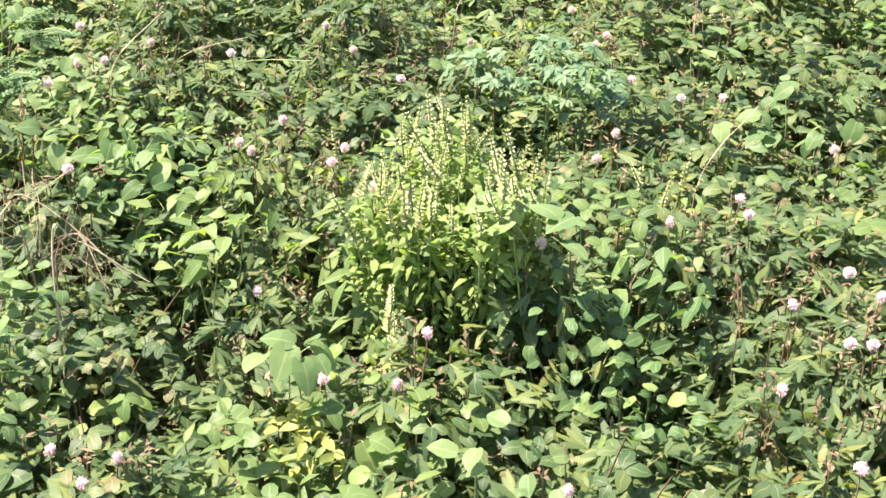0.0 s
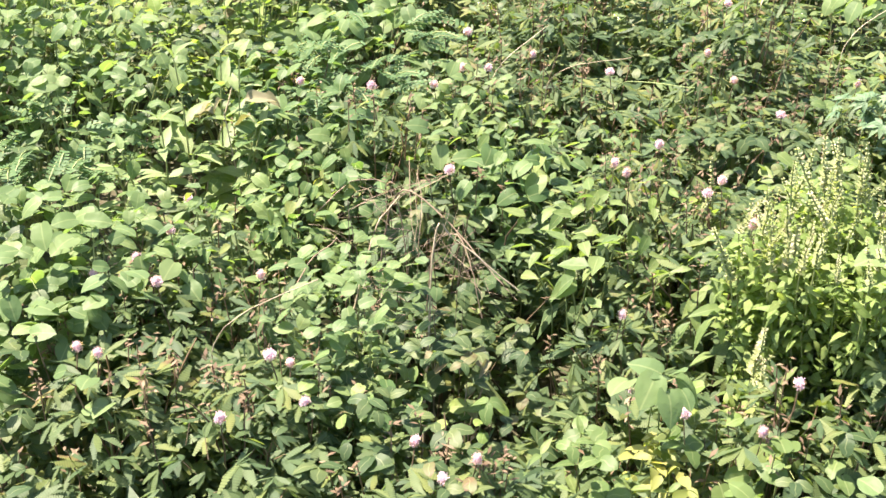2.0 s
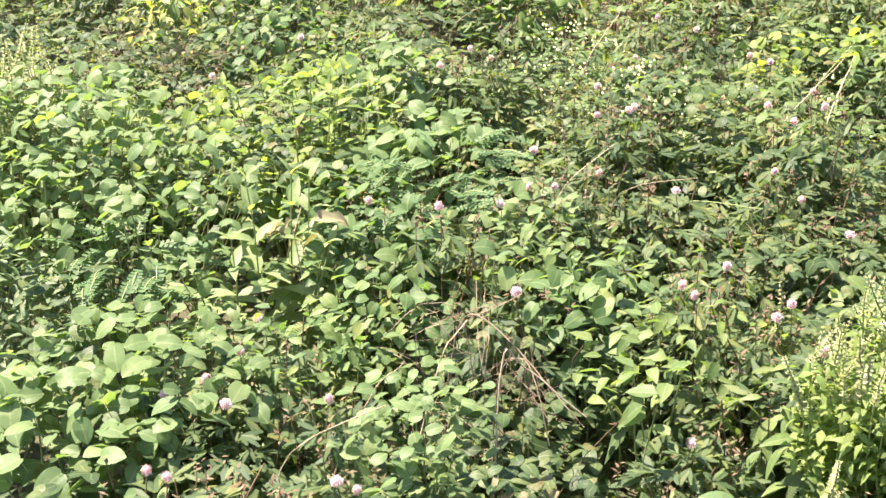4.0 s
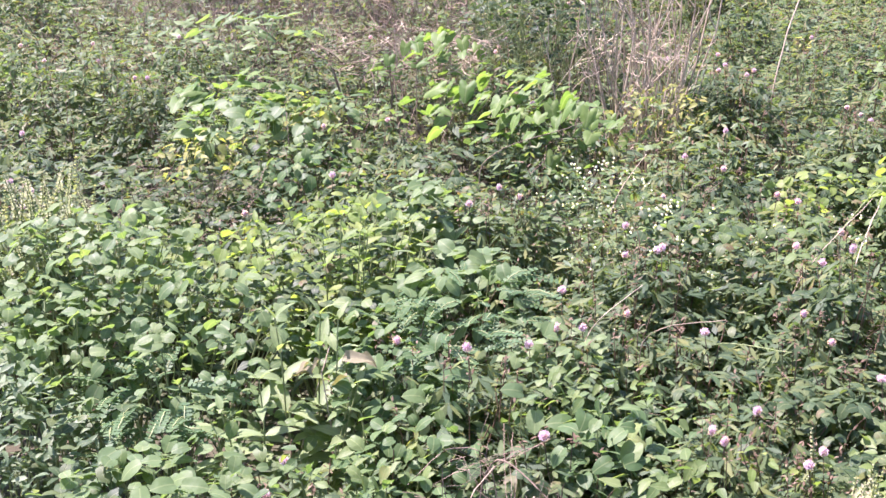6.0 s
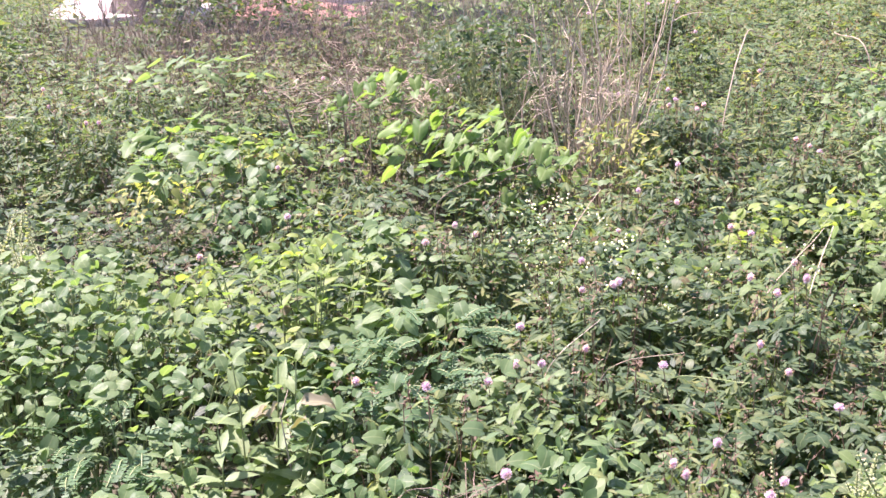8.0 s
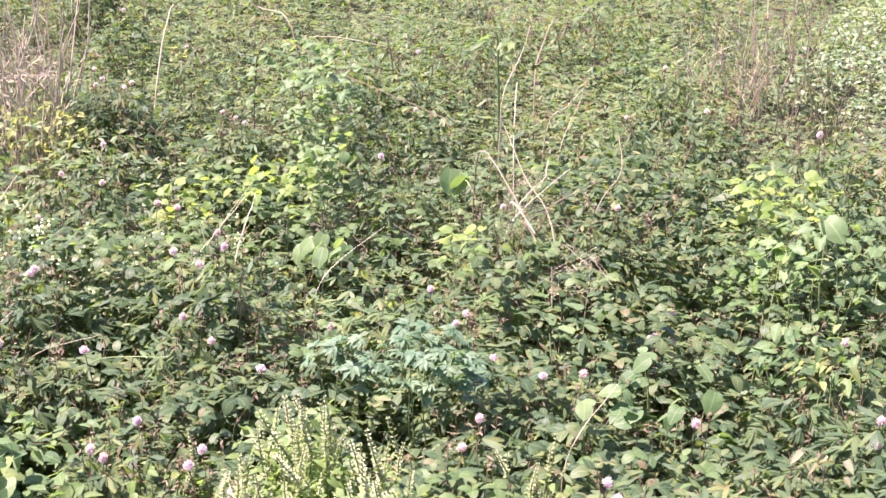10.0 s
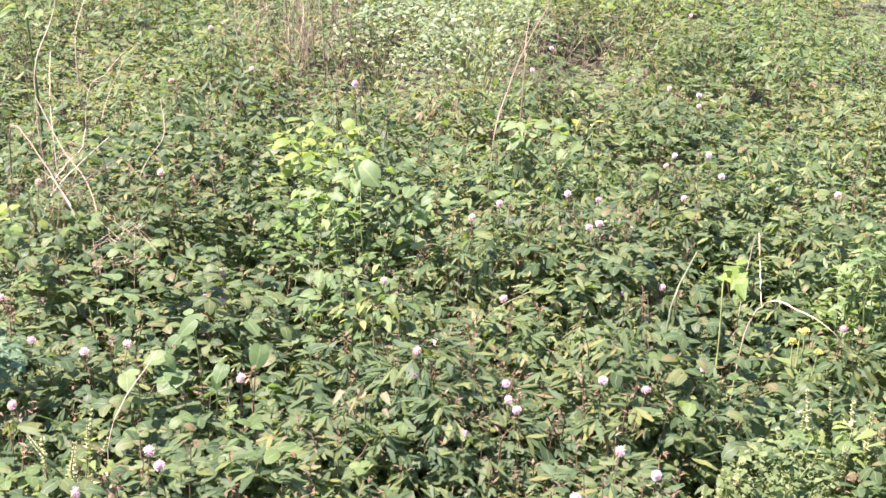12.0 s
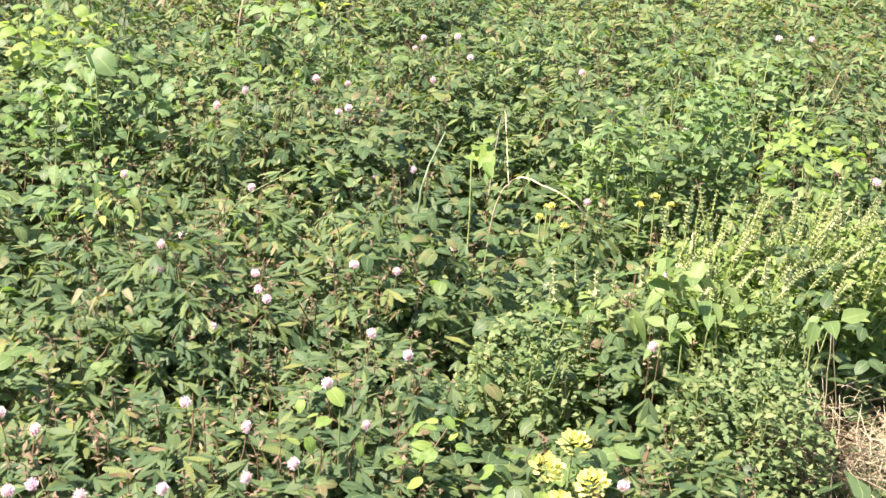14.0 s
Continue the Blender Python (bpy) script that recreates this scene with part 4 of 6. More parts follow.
def wand(points, mat, label, thick=0.003, name="dry_stalk", category="stalk"):
    """A single bare stalk, rooted in the ground."""
    p0 = Vector(points[0])
    ob = new(name)
    ob.location = (p0.x, p0.y, 0)
    tagged(ob, label, category)
    b = Batch()
    pts = [Vector(p) - Vector((p0.x, p0.y, 0)) for p in points]
    fine, ends = [], [2 * pts[0] - pts[1], *pts, 2 * pts[-1] - pts[-2]]
    for e, a, c, g in zip(ends, ends[1:], ends[2:], ends[3:]):
        for k in range(6):
            s = k / 6
            fine.append(0.5 * (2 * a + (c - e) * s + (2 * e - 5 * a + 4 * c - g) * s * s + (3 * a - e - 3 * c + g) * s ** 3))
    fine.append(pts[-1])
    fine = [p + Vector((rng.uniform(-1, 1), rng.uniform(-1, 1), rng.uniform(-1, 1))) * 0.0012 for p in fine]
    b.add(tube(fine, thick * 0.62, thick * 0.35, 5))
    part("stem", b.mesh("stem", mat), ob)
    return ob


def frond_mesh(seed, length, pairs):
    r, b = random.Random(seed), Batch()
    b.add(tube(arc((0, 0, 0), (length, 0, -0.02), 0.015, 5, 0, r), 0.0012, 0.0007, 4), None, 1)
    # one comb-edged blade: each tooth is a leaflet
    cuts = [(k + s) / pairs for k in range(pairs) for s in (0.08, 0.24, 0.76, 0.92)]
    tooth = {round(c, 5): (0.1 if n % 4 in (0, 3) else 1.0) * (1.1 - 1.1 * abs(c - 0.42)) for n, c in enumerate(cuts)}
    b.add(blade(length, 0.024, 0, lambda s: tooth[round(s, 5)], 0.12, 0.2, 3, at=cuts), Matrix.Translation((0, 0, 0.004)))
    return b.mesh("frond", [M_FROND, M_GREEN_STEM])


FRONDS = [frond_mesh(k, 0.062 + 0.012 * k, 7 + k) for k in range(3)]


def frond_weed(x, y, z, radius, count, label):
    r = random.Random(int(x * 51 + y * 97 + count))
    plant = thing("pinnate_weed", x, y, label, "weed")
    claim(x, y, radius * 0.8)
    for k in range(count):
        a, d = r.uniform(0, 6.28), radius * math.sqrt(r.random())
        p = Vector((d * math.cos(a), d * math.sin(a), z - 0.1 * r.random() - 0.05 * d / radius))
        if k < 6:
            stem = Batch()
            stem.add(tube(arc((0, 0, 0), p, 0.02, 5, 0.005, r), 0.002, 0.001, 4))
            part("stem", stem.mesh("stem", M_GREEN_STEM), plant)
        part("frond", r.choice(FRONDS), plant, "", turn(p, math.degrees(a) + r.uniform(-60, 60), r.uniform(-10, 30), r.uniform(-20, 20), r.uniform(0.8, 1.2)))
    return plant


def yellow_head_mesh(seed):
    """A ruffled head of crowded yellow petals."""
    r, b = random.Random(seed), Batch()
    petal = blade(0.015, 0.011, 5, oval, 0.3, -0.2, 3, 0.06)
    for k in range(38):
        a, s = k * 2.4, math.sqrt((k + 0.5) / 38)
        b.add(petal, turn((0.021 * s * math.cos(a), 0.021 * s * math.sin(a), 0.021 * (1 - s * s) + r.uniform(-0.003, 0.003)), math.degrees(a) + r.uniform(-30, 30), 75 - 65 * s + r.uniform(-15, 15), r.uniform(-20, 20), r.uniform(0.8, 1.2)))
    return b.mesh("flower_head", M_GOLD)


YELLOW_HEADS = [yellow_head_mesh(k) for k in range(3)]


def yellow_flowers(x, y, heads, label, size=1.0):
    plant = thing("yellow_flower_plant", x, y, label, "flower")
    stems = Batch()
    for k, (dx, dy, z) in enumerate(heads):
        stems.add(tube(arc((0, 0, 0), (dx, dy, z), 0.02, 6, 0.004, rng), 0.0022, 0.0014, 4))
        part("flower_head", YELLOW_HEADS[k % 3], plant, "ruffled yellow flower head", turn((dx, dy, z), 50 * k, 0, rng.uniform(-20, 20), size))
        for n in range(3):
            part("leaf", rng.choice(OVATE_HERB), plant, "", turn((dx * 0.8, dy * 0.8, z * (0.9 - 0.08 * n)), 130 * n + 40 * k, 15, 0, 0.7))
    part("stem", stems.mesh("stem", M_GREEN_STEM), plant)
    return plant


def build_bare_stems(name, label, count, mat, husk_mat, low, high, rise, patches=None, seed=0):
    """Thin brown flowering stems, bent and forked, that stand a little out of the weeds."""
    b, r = Batch(), random.Random(seed)
    husk = blade(0.011, 0.004, 3, lance, 0.3, 0.2, 2)
    for k in range(count):
        if patches:
            px, py, c = r.choices(patches, [q[2] ** 2 for q in patches])[0]
            x, y = px + r.gauss(0, 0.6 * c), py + r.gauss(0, 0.6 * c)
            if noise.noise((x * 2.6, y * 2.6, seed)) < 0.5 * r.random() - 0.25:
                continue
        else:
            a, d = radians(r.uniform(-35, 76)), math.sqrt(r.uniform(low * low, high * high))
            x, y = d * math.sin(a), d * math.cos(a)
            if noise.noise((x * 1.7, y * 1.7, seed)) < 0.25 * r.random() - 0.1:
                continue
        z = canopy(x, y)
        lean = Vector((r.uniform(-1, 1), r.uniform(-1, 1), 0)) * 0.09
        tip = Vector((x, y, z + rise * r.uniform(-0.3, 1.0))) + lean
        path = arc((x - lean.x, y - lean.y, z - 0.25), tip, 0.0, 4, 0.012, r)
        w = 0.001 + 0.00012 * math.hypot(x, y)
        b.add(tube(path, w, w * 0.6, 3))
        for n in range(r.choice((0, 1, 2))):
            q = path[2].lerp(path[3], r.random())
            b.add(tube([q, q + Vector((r.uniform(-0.05, 0.05), r.uniform(-0.05, 0.05), r.uniform(0.0, 0.05)))], w * 0.7, w * 0.4, 3))
        for n in range(r.choice((2, 3, 5))):
            s = r.uniform(0.75, 1.0)
            b.add(husk, turn(path[2].lerp(path[3], 3 * s - 2), r.uniform(0, 360), r.uniform(-20, 70), r.uniform(-30, 30), r.uniform(0.8, 1.6)), 1)
    tagged(new(name, b.mesh(name, [mat, husk_mat])), label, "stems", kind="stuff")




# ---- the weeds one by one: nearest ground ----
basil(0.28, 1.53, 0.73, 0.14, 52, 13, "bushy yellow-green basil with pale flower spikes among mimosa")
basil(0.17, 1.4, 0.55, 0.05, 7, 7, "small basil with white flower spikes beside a larger one")
basil(0.43, 1.72, 0.6, 0.09, 8, 9, "loose yellow-green basil with thin flower spikes")
basil(0.63, 1.62, 0.58, 0.1, 8, 6, "sparse basil with cream flower spikes in mimosa")
basil(0.14, 1.86, 0.56, 0.05, 4, 6, "slim basil with one browned flower spike")
leafy_weed(0.4, 1.47, 0.62, 0.07, 0.06, 7, HEART_VINE, "vine with large pale heart leaves over basil", "heart_leaved_vine", "vine", 1.3, face=26)
leafy_weed(-0.05, 1.6, 0.52, 0.06, 0.05, 6, OVATE_HERB, "weed with big drooping pointed leaves", size=1.3)
leafy_weed(0.04, 1.35, 0.51, 0.05, 0.06, 7, HEART_VINE, "vine with large pale heart leaves near yellow weeds", "heart_leaved_vine", "vine", 1.0)
leafy_weed(0.27, 1.12, 0.49, 0.08, 0.08, 7, ROUND_VINE, "vine with big round pale green leaves", "round_leaved_vine", "vine", 1.0)
leafy_weed(0.33, 1.03, 0.46, 0.08, 0.08, 6, ROUND_VINE, "vine with round pale green leaves by the edge", "round_leaved_vine", "vine", 0.95)
leafy_weed(0.12, 1.33, 0.46, 0.08, 0.1, 9, ROUND_LIME, "low weed with round yellow-green leaves", size=0.75)
leafy_weed(0.21, 1.25, 0.45, 0.07, 0.1, 9, ROUND_HERB, "low weed with round light green leaves in shade", size=0.9)
leafy_weed(0.14, 1.13, 0.45, 0.1, 0.12, 12, ROUND_HERB, "dense low weed with round light green leaves", size=0.9)
leafy_weed(0.05, 1.27, 0.44, 0.05, 0.08, 14, OVATE_YELLOW, "weed with yellowed leaves dying back", size=0.7)
herb(-0.06, 1.18, 0.46, 5, LANCE_HERB, "bright herb with paired pointed leaves", 0.09)
herb(0.03, 1.1, 0.45, 5, LANCE_HERB, "light green herb with narrow leaves", 0.07)
leafy_weed(0.57, 1.46, 0.5, 0.09, 0.08, 14, OVATE_BROAD, "weed with oval mid-green leaves in mimosa")
leafy_weed(0.43, 1.4, 0.5, 0.1, 0.1, 16, ROUND_BROAD, "weed with rounded green leaves below basil", size=0.66)
leafy_weed(0.5, 1.25, 0.46, 0.08, 0.1, 14, ROUND_BROAD, "weed with rounded green leaves beside a dark gap", size=0.62)
leafy_weed(0.61, 2.16, 0.53, 0.12, 0.1, 22, FINGER_GREY, "grey-green weed with fingered leaves", "fingered_weed", size=0.8)
leafy_weed(0.46, 2.18, 0.52, 0.07, 0.08, 10, FINGER_GREY, "small blue-green weed with fingered leaves", "fingered_weed", size=0.7)
leafy_weed(0.91, 2.17, 0.53, 0.1, 0.08, 6, HEART_VINE, "vine with pale heart leaves on mimosa", "heart_leaved_vine", "vine", 1.0)
leafy_weed(0.89, 1.93, 0.5, 0.08, 0.08, 5, ROUND_VINE, "vine with round pale leaves on mimosa", "round_leaved_vine", "vine", 1.0)
leafy_weed(0.33, 1.95, 0.53, 0.1, 0.1, 14, OVATE_HERB, "weed with oval light green leaves behind basil")
leafy_weed(-0.32, 1.96, 0.54, 0.03, 0.05, 3, HEART_VINE, "single pale heart leaf above dark weeds", "heart_leaved_vine", "vine", 1.0)
leafy_weed(-0.17, 1.92, 0.52, 0.1, 0.12, 18, HEART_BROAD, "dark weed with heart leaves", size=0.85)
leafy_weed(-0.1, 2.1, 0.5, 0.16, 0.14, 30, OVATE_BROAD, "dark green weed with oval leaves in shade", size=0.8)
leafy_weed(-0.29, 2.08, 0.52, 0.1, 0.12, 16, OVATE_HERB, "weed with fresh pointed leaves beside a flower", size=0.8)
leafy_weed(0.06, 1.85, 0.5, 0.06, 0.06, 8, OVATE_LIME, "weed with yellow-green leaves under a flower", size=0.6)
leafy_weed(-0.05, 1.72, 0.52, 0.12, 0.1, 20, OVATE_HERB, "weed with pointed light leaves", size=0.9)
leafy_weed(0.14, 1.62, 0.5, 0.08, 0.12, 12, LANCE_HERB, "weed with narrow leaves and brown stems", stem_mat=M_STEM)

# nearest ground, twigs and vines
wand([(-0.3, 1.42, 0), (-0.28, 1.46, 0.3), (-0.27, 1.52, 0.57), (-0.24, 1.53, 0.56), (-0.15, 1.52, 0.49)], M_STRAW, "arching dry tan stalk over mimosa", 0.0028)
wand([(-0.42, 1.42, 0), (-0.4, 1.44, 0.35), (-0.36, 1.52, 0.56), (-0.33, 1.6, 0.59)], M_STRAW, "bent dry stalk through a vine", 0.0026)
wand([(-0.22, 1.32, 0), (-0.215, 1.34, 0.25), (-0.21, 1.36, 0.44)], M_STRAW, "thin upright dry stem", 0.002)
tangle(-0.28, 1.54, 0.52, 0.1, 11, M_TWIG, "tangle of fine dry stems over leaves", 0.0006)
tangle(-0.36, 1.63, 0.54, 0.09, 10, M_TWIG, "tangle of fine tan stems beside a vine", 0.0007)
wand([(-0.38, 1.6, 0), (-0.37, 1.63, 0.4), (-0.34, 1.64, 0.57), (-0.27, 1.6, 0.56), (-0.19, 1.52, 0.52), (-0.15, 1.48, 0.5)], M_TWIG, "arching red-brown twig over round leaves", 0.0026)
wand([(-0.3, 1.6, 0), (-0.29, 1.61, 0.45), (-0.25, 1.6, 0.53), (-0.22, 1.54, 0.51), (-0.2, 1.5, 0.45)], M_TWIG, "forked brown twig hanging down", 0.0022)
wand([(-0.52, 1.38, 0), (-0.5, 1.4, 0.4), (-0.46, 1.5, 0.51), (-0.42, 1.57, 0.53)], M_TWIG, "bent brown twig beside a vine", 0.0024)
wand([(-0.33, 1.68, 0), (-0.34, 1.68, 0.5), (-0.4, 1.66, 0.58), (-0.46, 1.6, 0.55)], M_TWIG, "thin brown twig curving over weeds", 0.0018)
leafy_weed(-0.25, 1.44, 0.46, 0.06, 0.1, 7, DEAD, "curled brown leaves on a broken twig", "dead_leaf_stalk", "dead leaves", 0.6, stem_mat=M_TWIG)
leafy_weed(-0.39, 1.53, 0.54, 0.12, 0.14, 34, ROUND_VINE, "vine with round pale leaves climbing dry stalks", "round_leaved_vine", "vine", 0.72)
leafy_weed(-0.38, 1.4, 0.48, 0.1, 0.16, 26, ROUND_BROAD, "vine with round green leaves hanging low", "round_leaved_vine", "vine", 0.72)
leafy_weed(-0.88, 1.62, 0.53, 0.2, 0.14, 60, ROUND_VINE, "broad patch of pale round-leaved vine", "round_leaved_vine", "vine", 1.0)
leafy_weed(-0.94, 1.49, 0.5, 0.15, 0.14, 36, HEART_VINE, "patch of heart-leaved vine with large leaves", "heart_leaved_vine", "vine", 1.0)
leafy_weed(-0.72, 1.32, 0.46, 0.05, 0.06, 5, HEART_VINE, "low vine with a broad lime leaf", "heart_leaved_vine", "vine", 0.9)
leafy_weed(-0.62, 1.72, 0.5, 0.14, 0.12, 30, OVATE_BROAD, "weed with oval green leaves in mimosa", size=0.75)
leafy_weed(-0.52, 1.88, 0.5, 0.12, 0.12, 24, ROUND_BROAD, "weed with rounded leaves and brown stems", size=0.8, stem_mat=M_STEM)
leafy_weed(-0.2, 1.36, 0.41, 0.06, 0.08, 7, ROUND_LIME, "small weed with bright round leaves in shade", size=0.75)
leafy_weed(-0.32, 1.22, 0.36, 0.1, 0.12, 7, OVATE_BROAD, "low weed with oval leaves", size=0.75)

# further, to the side of the large leafy patch
leafy_weed(-1.11, 2.22, 0.59, 0.26, 0.2, 84, ROUND_VINE, "dense patch of rounded green leaves", "round_leaved_vine", "vine", 0.95)
leafy_weed(-1.34, 2.42, 0.66, 0.24, 0.2, 95, ROUND_VINE, "tall patch of pale round-leaved vine", "round_leaved_vine", "vine", 0.95)
leafy_weed(-1.35, 2.15, 0.58, 0.22, 0.2, 60, ROUND_VINE, "patch of rounded leaves beside a taller vine", "round_leaved_vine", "vine", 0.9)
leafy_weed(-1.12, 2.56, 0.57, 0.2, 0.16, 50, ROUND_LIME, "patch of lime round leaves", "round_leaved_vine", "vine", 0.9)
leafy_weed(-1.6, 2.2, 0.55, 0.2, 0.18, 46, ROUND_VINE, "pale vine at the edge of the patch", "round_leaved_vine", "vine", 0.9)
basil(-1.5, 2.52, 0.74, 0.16, 30, 6, "grey-green basil with upright spikes behind a vine", mat=M_SOFT)
basil(-1.74, 2.42, 0.68, 0.16, 22, 6, "tall basil with greyish spikes", mat=M_SOFT)
small_bush(-1.28, 1.86, 0.55, 0.22, 0.18, 800, M_PALE, "pale fine-leaved weed beside round leaves", LANCES, 0.45)
yellow_flowers(-1.38, 1.92, [(0.0, 0.0, 0.6), (0.02, -0.02, 0.58), (-0.02, 0.02, 0.57)], "small plant with pale yellow flowers", 0.6)
leafy_weed(-1.03, 2.01, 0.57, 0.02, 0.03, 2, HEART_VINE, "large pale tan-green leaf above ferny weeds", "heart_leaved_vine", "vine", 1.15)
frond_weed(-1.02, 1.97, 0.53, 0.13, 60, "ferny weed with paired oval leaflets in shade")
frond_weed(-0.5, 2.42, 0.56, 0.14, 60, "bright ferny weed among round leaves")
frond_weed(-0.52, 2.24, 0.53, 0.11, 40, "ferny weed under bright leaves")
herb(-0.75, 2.02, 0.62, 3, LANCE_PALE, "upright herb with long pointed leaves", 0.05, 1.5, steep=62)
herb(-0.79, 1.94, 0.55, 5, LANCE_PALE, "spreading herb with pointed light leaves", 0.11, 1.4)
herb(-0.6, 1.92, 0.48, 4, LANCE_HERB, "herb with narrow leaves beside dry leaves", 0.09, 1.0)
herb(-0.84, 2.58, 0.63, 14, LANCE_LIME, "lime herb with upright pointed leaves", 0.12, 1.35)
herb(-0.78, 2.74, 0.57, 10, LANCE_LIME, "yellow-green herb in a clump", 0.12, 1.05)
leafy_weed(-0.71, 2.1, 0.53, 0.07, 0.08, 7, DEAD, "dead tan leaves hanging on a dry stalk", "dead_leaf_stalk", "dead leaves", 0.95, stem_mat=M_STRAW, face=40)
leafy_weed(-0.58, 2.12, 0.5, 0.12, 0.1, 20, HEART_BROAD, "weed with flat heart leaves", size=0.85)
leafy_weed(-0.68, 2.3, 0.52, 0.14, 0.1, 24, ROUND_BROAD, "weed with flat rounded leaves beside dead ones", size=0.9)
leafy_weed(-0.3, 2.3, 0.5, 0.1, 0.1, 14, ROUND_VINE, "vine with round leaves amid mimosa", "round_leaved_vine", "vine", 0.8)
wand([(-0.82, 2.02, 0), (-0.78, 2.08, 0.3), (-0.73, 2.16, 0.5)], M_STRAW, "broken pale dry stalk", 0.004)

# middle ground
leafy_weed(-0.56, 2.62, 0.52, 0.16, 0.12, 30, HEART_VINE, "vine with broad pale leaves on mimosa", "heart_leaved_vine", "vine", 1.0)
leafy_weed(-0.72, 3.05, 0.56, 0.13, 0.2, 30, HEART_VINE, "upright vine with pale green leaves", "heart_leaved_vine", "vine", 1.0)
leafy_weed(-0.92, 3.05, 0.5, 0.14, 0.14, 26, ROUND_LIME, "weed with round lime leaves", size=1.0)
herb(-0.4, 3.0, 0.55, 3, OVATE_HERB, "upright weed with thick light leaves", 0.06, 0.9)
small_bush(-0.29, 3.22, 0.53, 0.2, 0.2, 160, M_BROAD, "thin weed dotted with tiny white flowers", SMALLS, 1.0, 130, name="white_flower_weed")
small_bush(-0.06, 2.84, 0.54, 0.26, 0.2, 200, M_BROAD, "thin weed sprinkled with white flower heads", SMALLS, 1.0, 150, name="white_flower_weed")
small_bush(0.25, 2.95, 0.5, 0.2, 0.2, 140, M_BROAD, "thin weed with scattered white flowers", SMALLS, 1.0, 60, name="white_flower_weed")
leafy_weed(-0.66, 4.12, 0.56, 0.31, 0.14, 27, LOBE_LIME, "sprawling vine with large lobed bright leaves", "lobed_vine", "vine", 1.1, face=34, fill=0.6, droop=40)
leafy_weed(-1.03, 4.72, 0.6, 0.2, 0.2, 20, LOBE_LIME, "vine with large lobed leaves beside dry grass", "lobed_vine", "vine", 1.0, face=34, fill=0.6, droop=40)
leafy_weed(-0.45, 4.1, 0.5, 0.2, 0.16, 26, LOBE_LIME, "low lobed vine under dry grass", "lobed_vine", "vine", 0.95, face=34, fill=0.6, droop=35)
leafy_weed(-2.0, 5.3, 0.52, 0.35, 0.12, 24, LOBE_VINE, "pale large-leaved vine in dark weeds", "lobed_vine", "vine", 1.2, face=25, fill=0.4)
leafy_weed(-1.45, 3.82, 0.55, 0.22, 0.16, 50, HEART_VINE, "vine with big pale and yellowed leaves", "heart_leaved_vine", "vine", 1.15, fill=0.7)
leafy_weed(-1.6, 4.1, 0.58, 0.2, 0.2, 24, LOBE_LIME, "bright lobed vine behind a paler one", "lobed_vine", "vine", 1.0, fill=0.6)
leafy_weed(-1.3, 3.95, 0.55, 0.12, 0.16, 14, OVATE_YELLOW, "few yellow leaves on a vine", size=0.9)
leafy_weed(-1.5, 3.6, 0.5, 0.14, 0.14, 22, OVATE_YELLOW, "weed with yellowing leaves", size=0.9)
leafy_weed(-1.18, 4.0, 0.52, 0.2, 0.14, 30, ROUND_BROAD, "weed with round green leaves by dry stems", size=1.1)
leafy_weed(-1.15, 3.45, 0.5, 0.2, 0.14, 34, ROUND_BROAD, "weed with rounded leaves and thin stems", size=0.95, stem_mat=M_STEM)
tangle(-1.4, 3.2, 0.47, 0.22, 24, M_TWIG, "dry stems lying over green weeds")
straw_clump(-0.2, 4.45, 1.1, 0.17, 46, M_STRAW, "tall clump of dry straw-coloured grass stalks", spread=0.2, thick=0.0038)
straw_clump(-0.3, 4.5, 0.95, 0.26, 12, M_TWIG, "brown dry stalks mixed with a taller clump", spread=0.2, thick=0.0026)
tangle(-0.2, 4.4, 0.6, 0.24, 26, M_STRAW, "broken straw caught between dry stalks", 0.002)
straw_clump(-0.42, 4.25, 0.75, 0.12, 14, M_STRAW, "thin clump of dry stalks beside a vine")
straw_clump(-0.1, 4.3, 0.55, 0.14, 14, M_GREEN_STEM, "green-brown stalks at the foot of dry grass")
leafy_weed(-0.15, 4.3, 0.5, 0.18, 0.16, 34, OVATE_YELLOW, "yellowed leaves at the foot of dry grass", size=0.8)
tangle(-1.1, 4.75, 0.55, 0.34, 44, M_STRAW, "matted dry brown grass", 0.0026)
tangle(-1.15, 4.6, 0.53, 0.34, 44, M_TWIG, "dark dry stems in matted grass", 0.0026)
tangle(-1.1, 5.6, 0.55, 0.6, 46, M_TWIG, "mat of dry brown grass near the path", 0.0026)
straw_clump(-0.85, 6.1, 0.62, 0.5, 46, M_TWIG, "dry brown grass stalks in a loose stand", thick=0.002)
straw_clump(-1.7, 6.6, 0.6, 0.7, 60, M_TWIG, "thin brown stalks in front of the plinth", thick=0.0022)
straw_clump(-2.7, 6.6, 0.55, 0.6, 46, M_TWIG, "thin brown weeds in front of the path", thick=0.0022)
straw_clump(-2.2, 7.2, 0.6, 0.6, 60, M_TWIG, "brown stalks at the edge of the weeds", "dry_grass_clump", 0.35, 0.0022)
straw_clump(-3.2, 7.4, 0.55, 0.6, 46, M_TWIG, "thin twiggy weeds beside the path", "dry_grass_clump", 0.4, 0.0022)
straw_clump(-1.1, 7.2, 0.62, 0.6, 46, M_STRAW, "dry straw stalks behind matted grass", "dry_grass_clump", 0.3, 0.0022)
tangle(-2.0, 7.0, 0.42, 0.7, 60, M_TWIG, "brown dry stems at the far edge", 0.0022)
straw_clump(-0.74, 5.0, 0.92, 0.3, 84, M_GREEN_STEM, "tall green-brown stalks behind a lobed vine", "stalk_stand", 0.14, 0.0026)
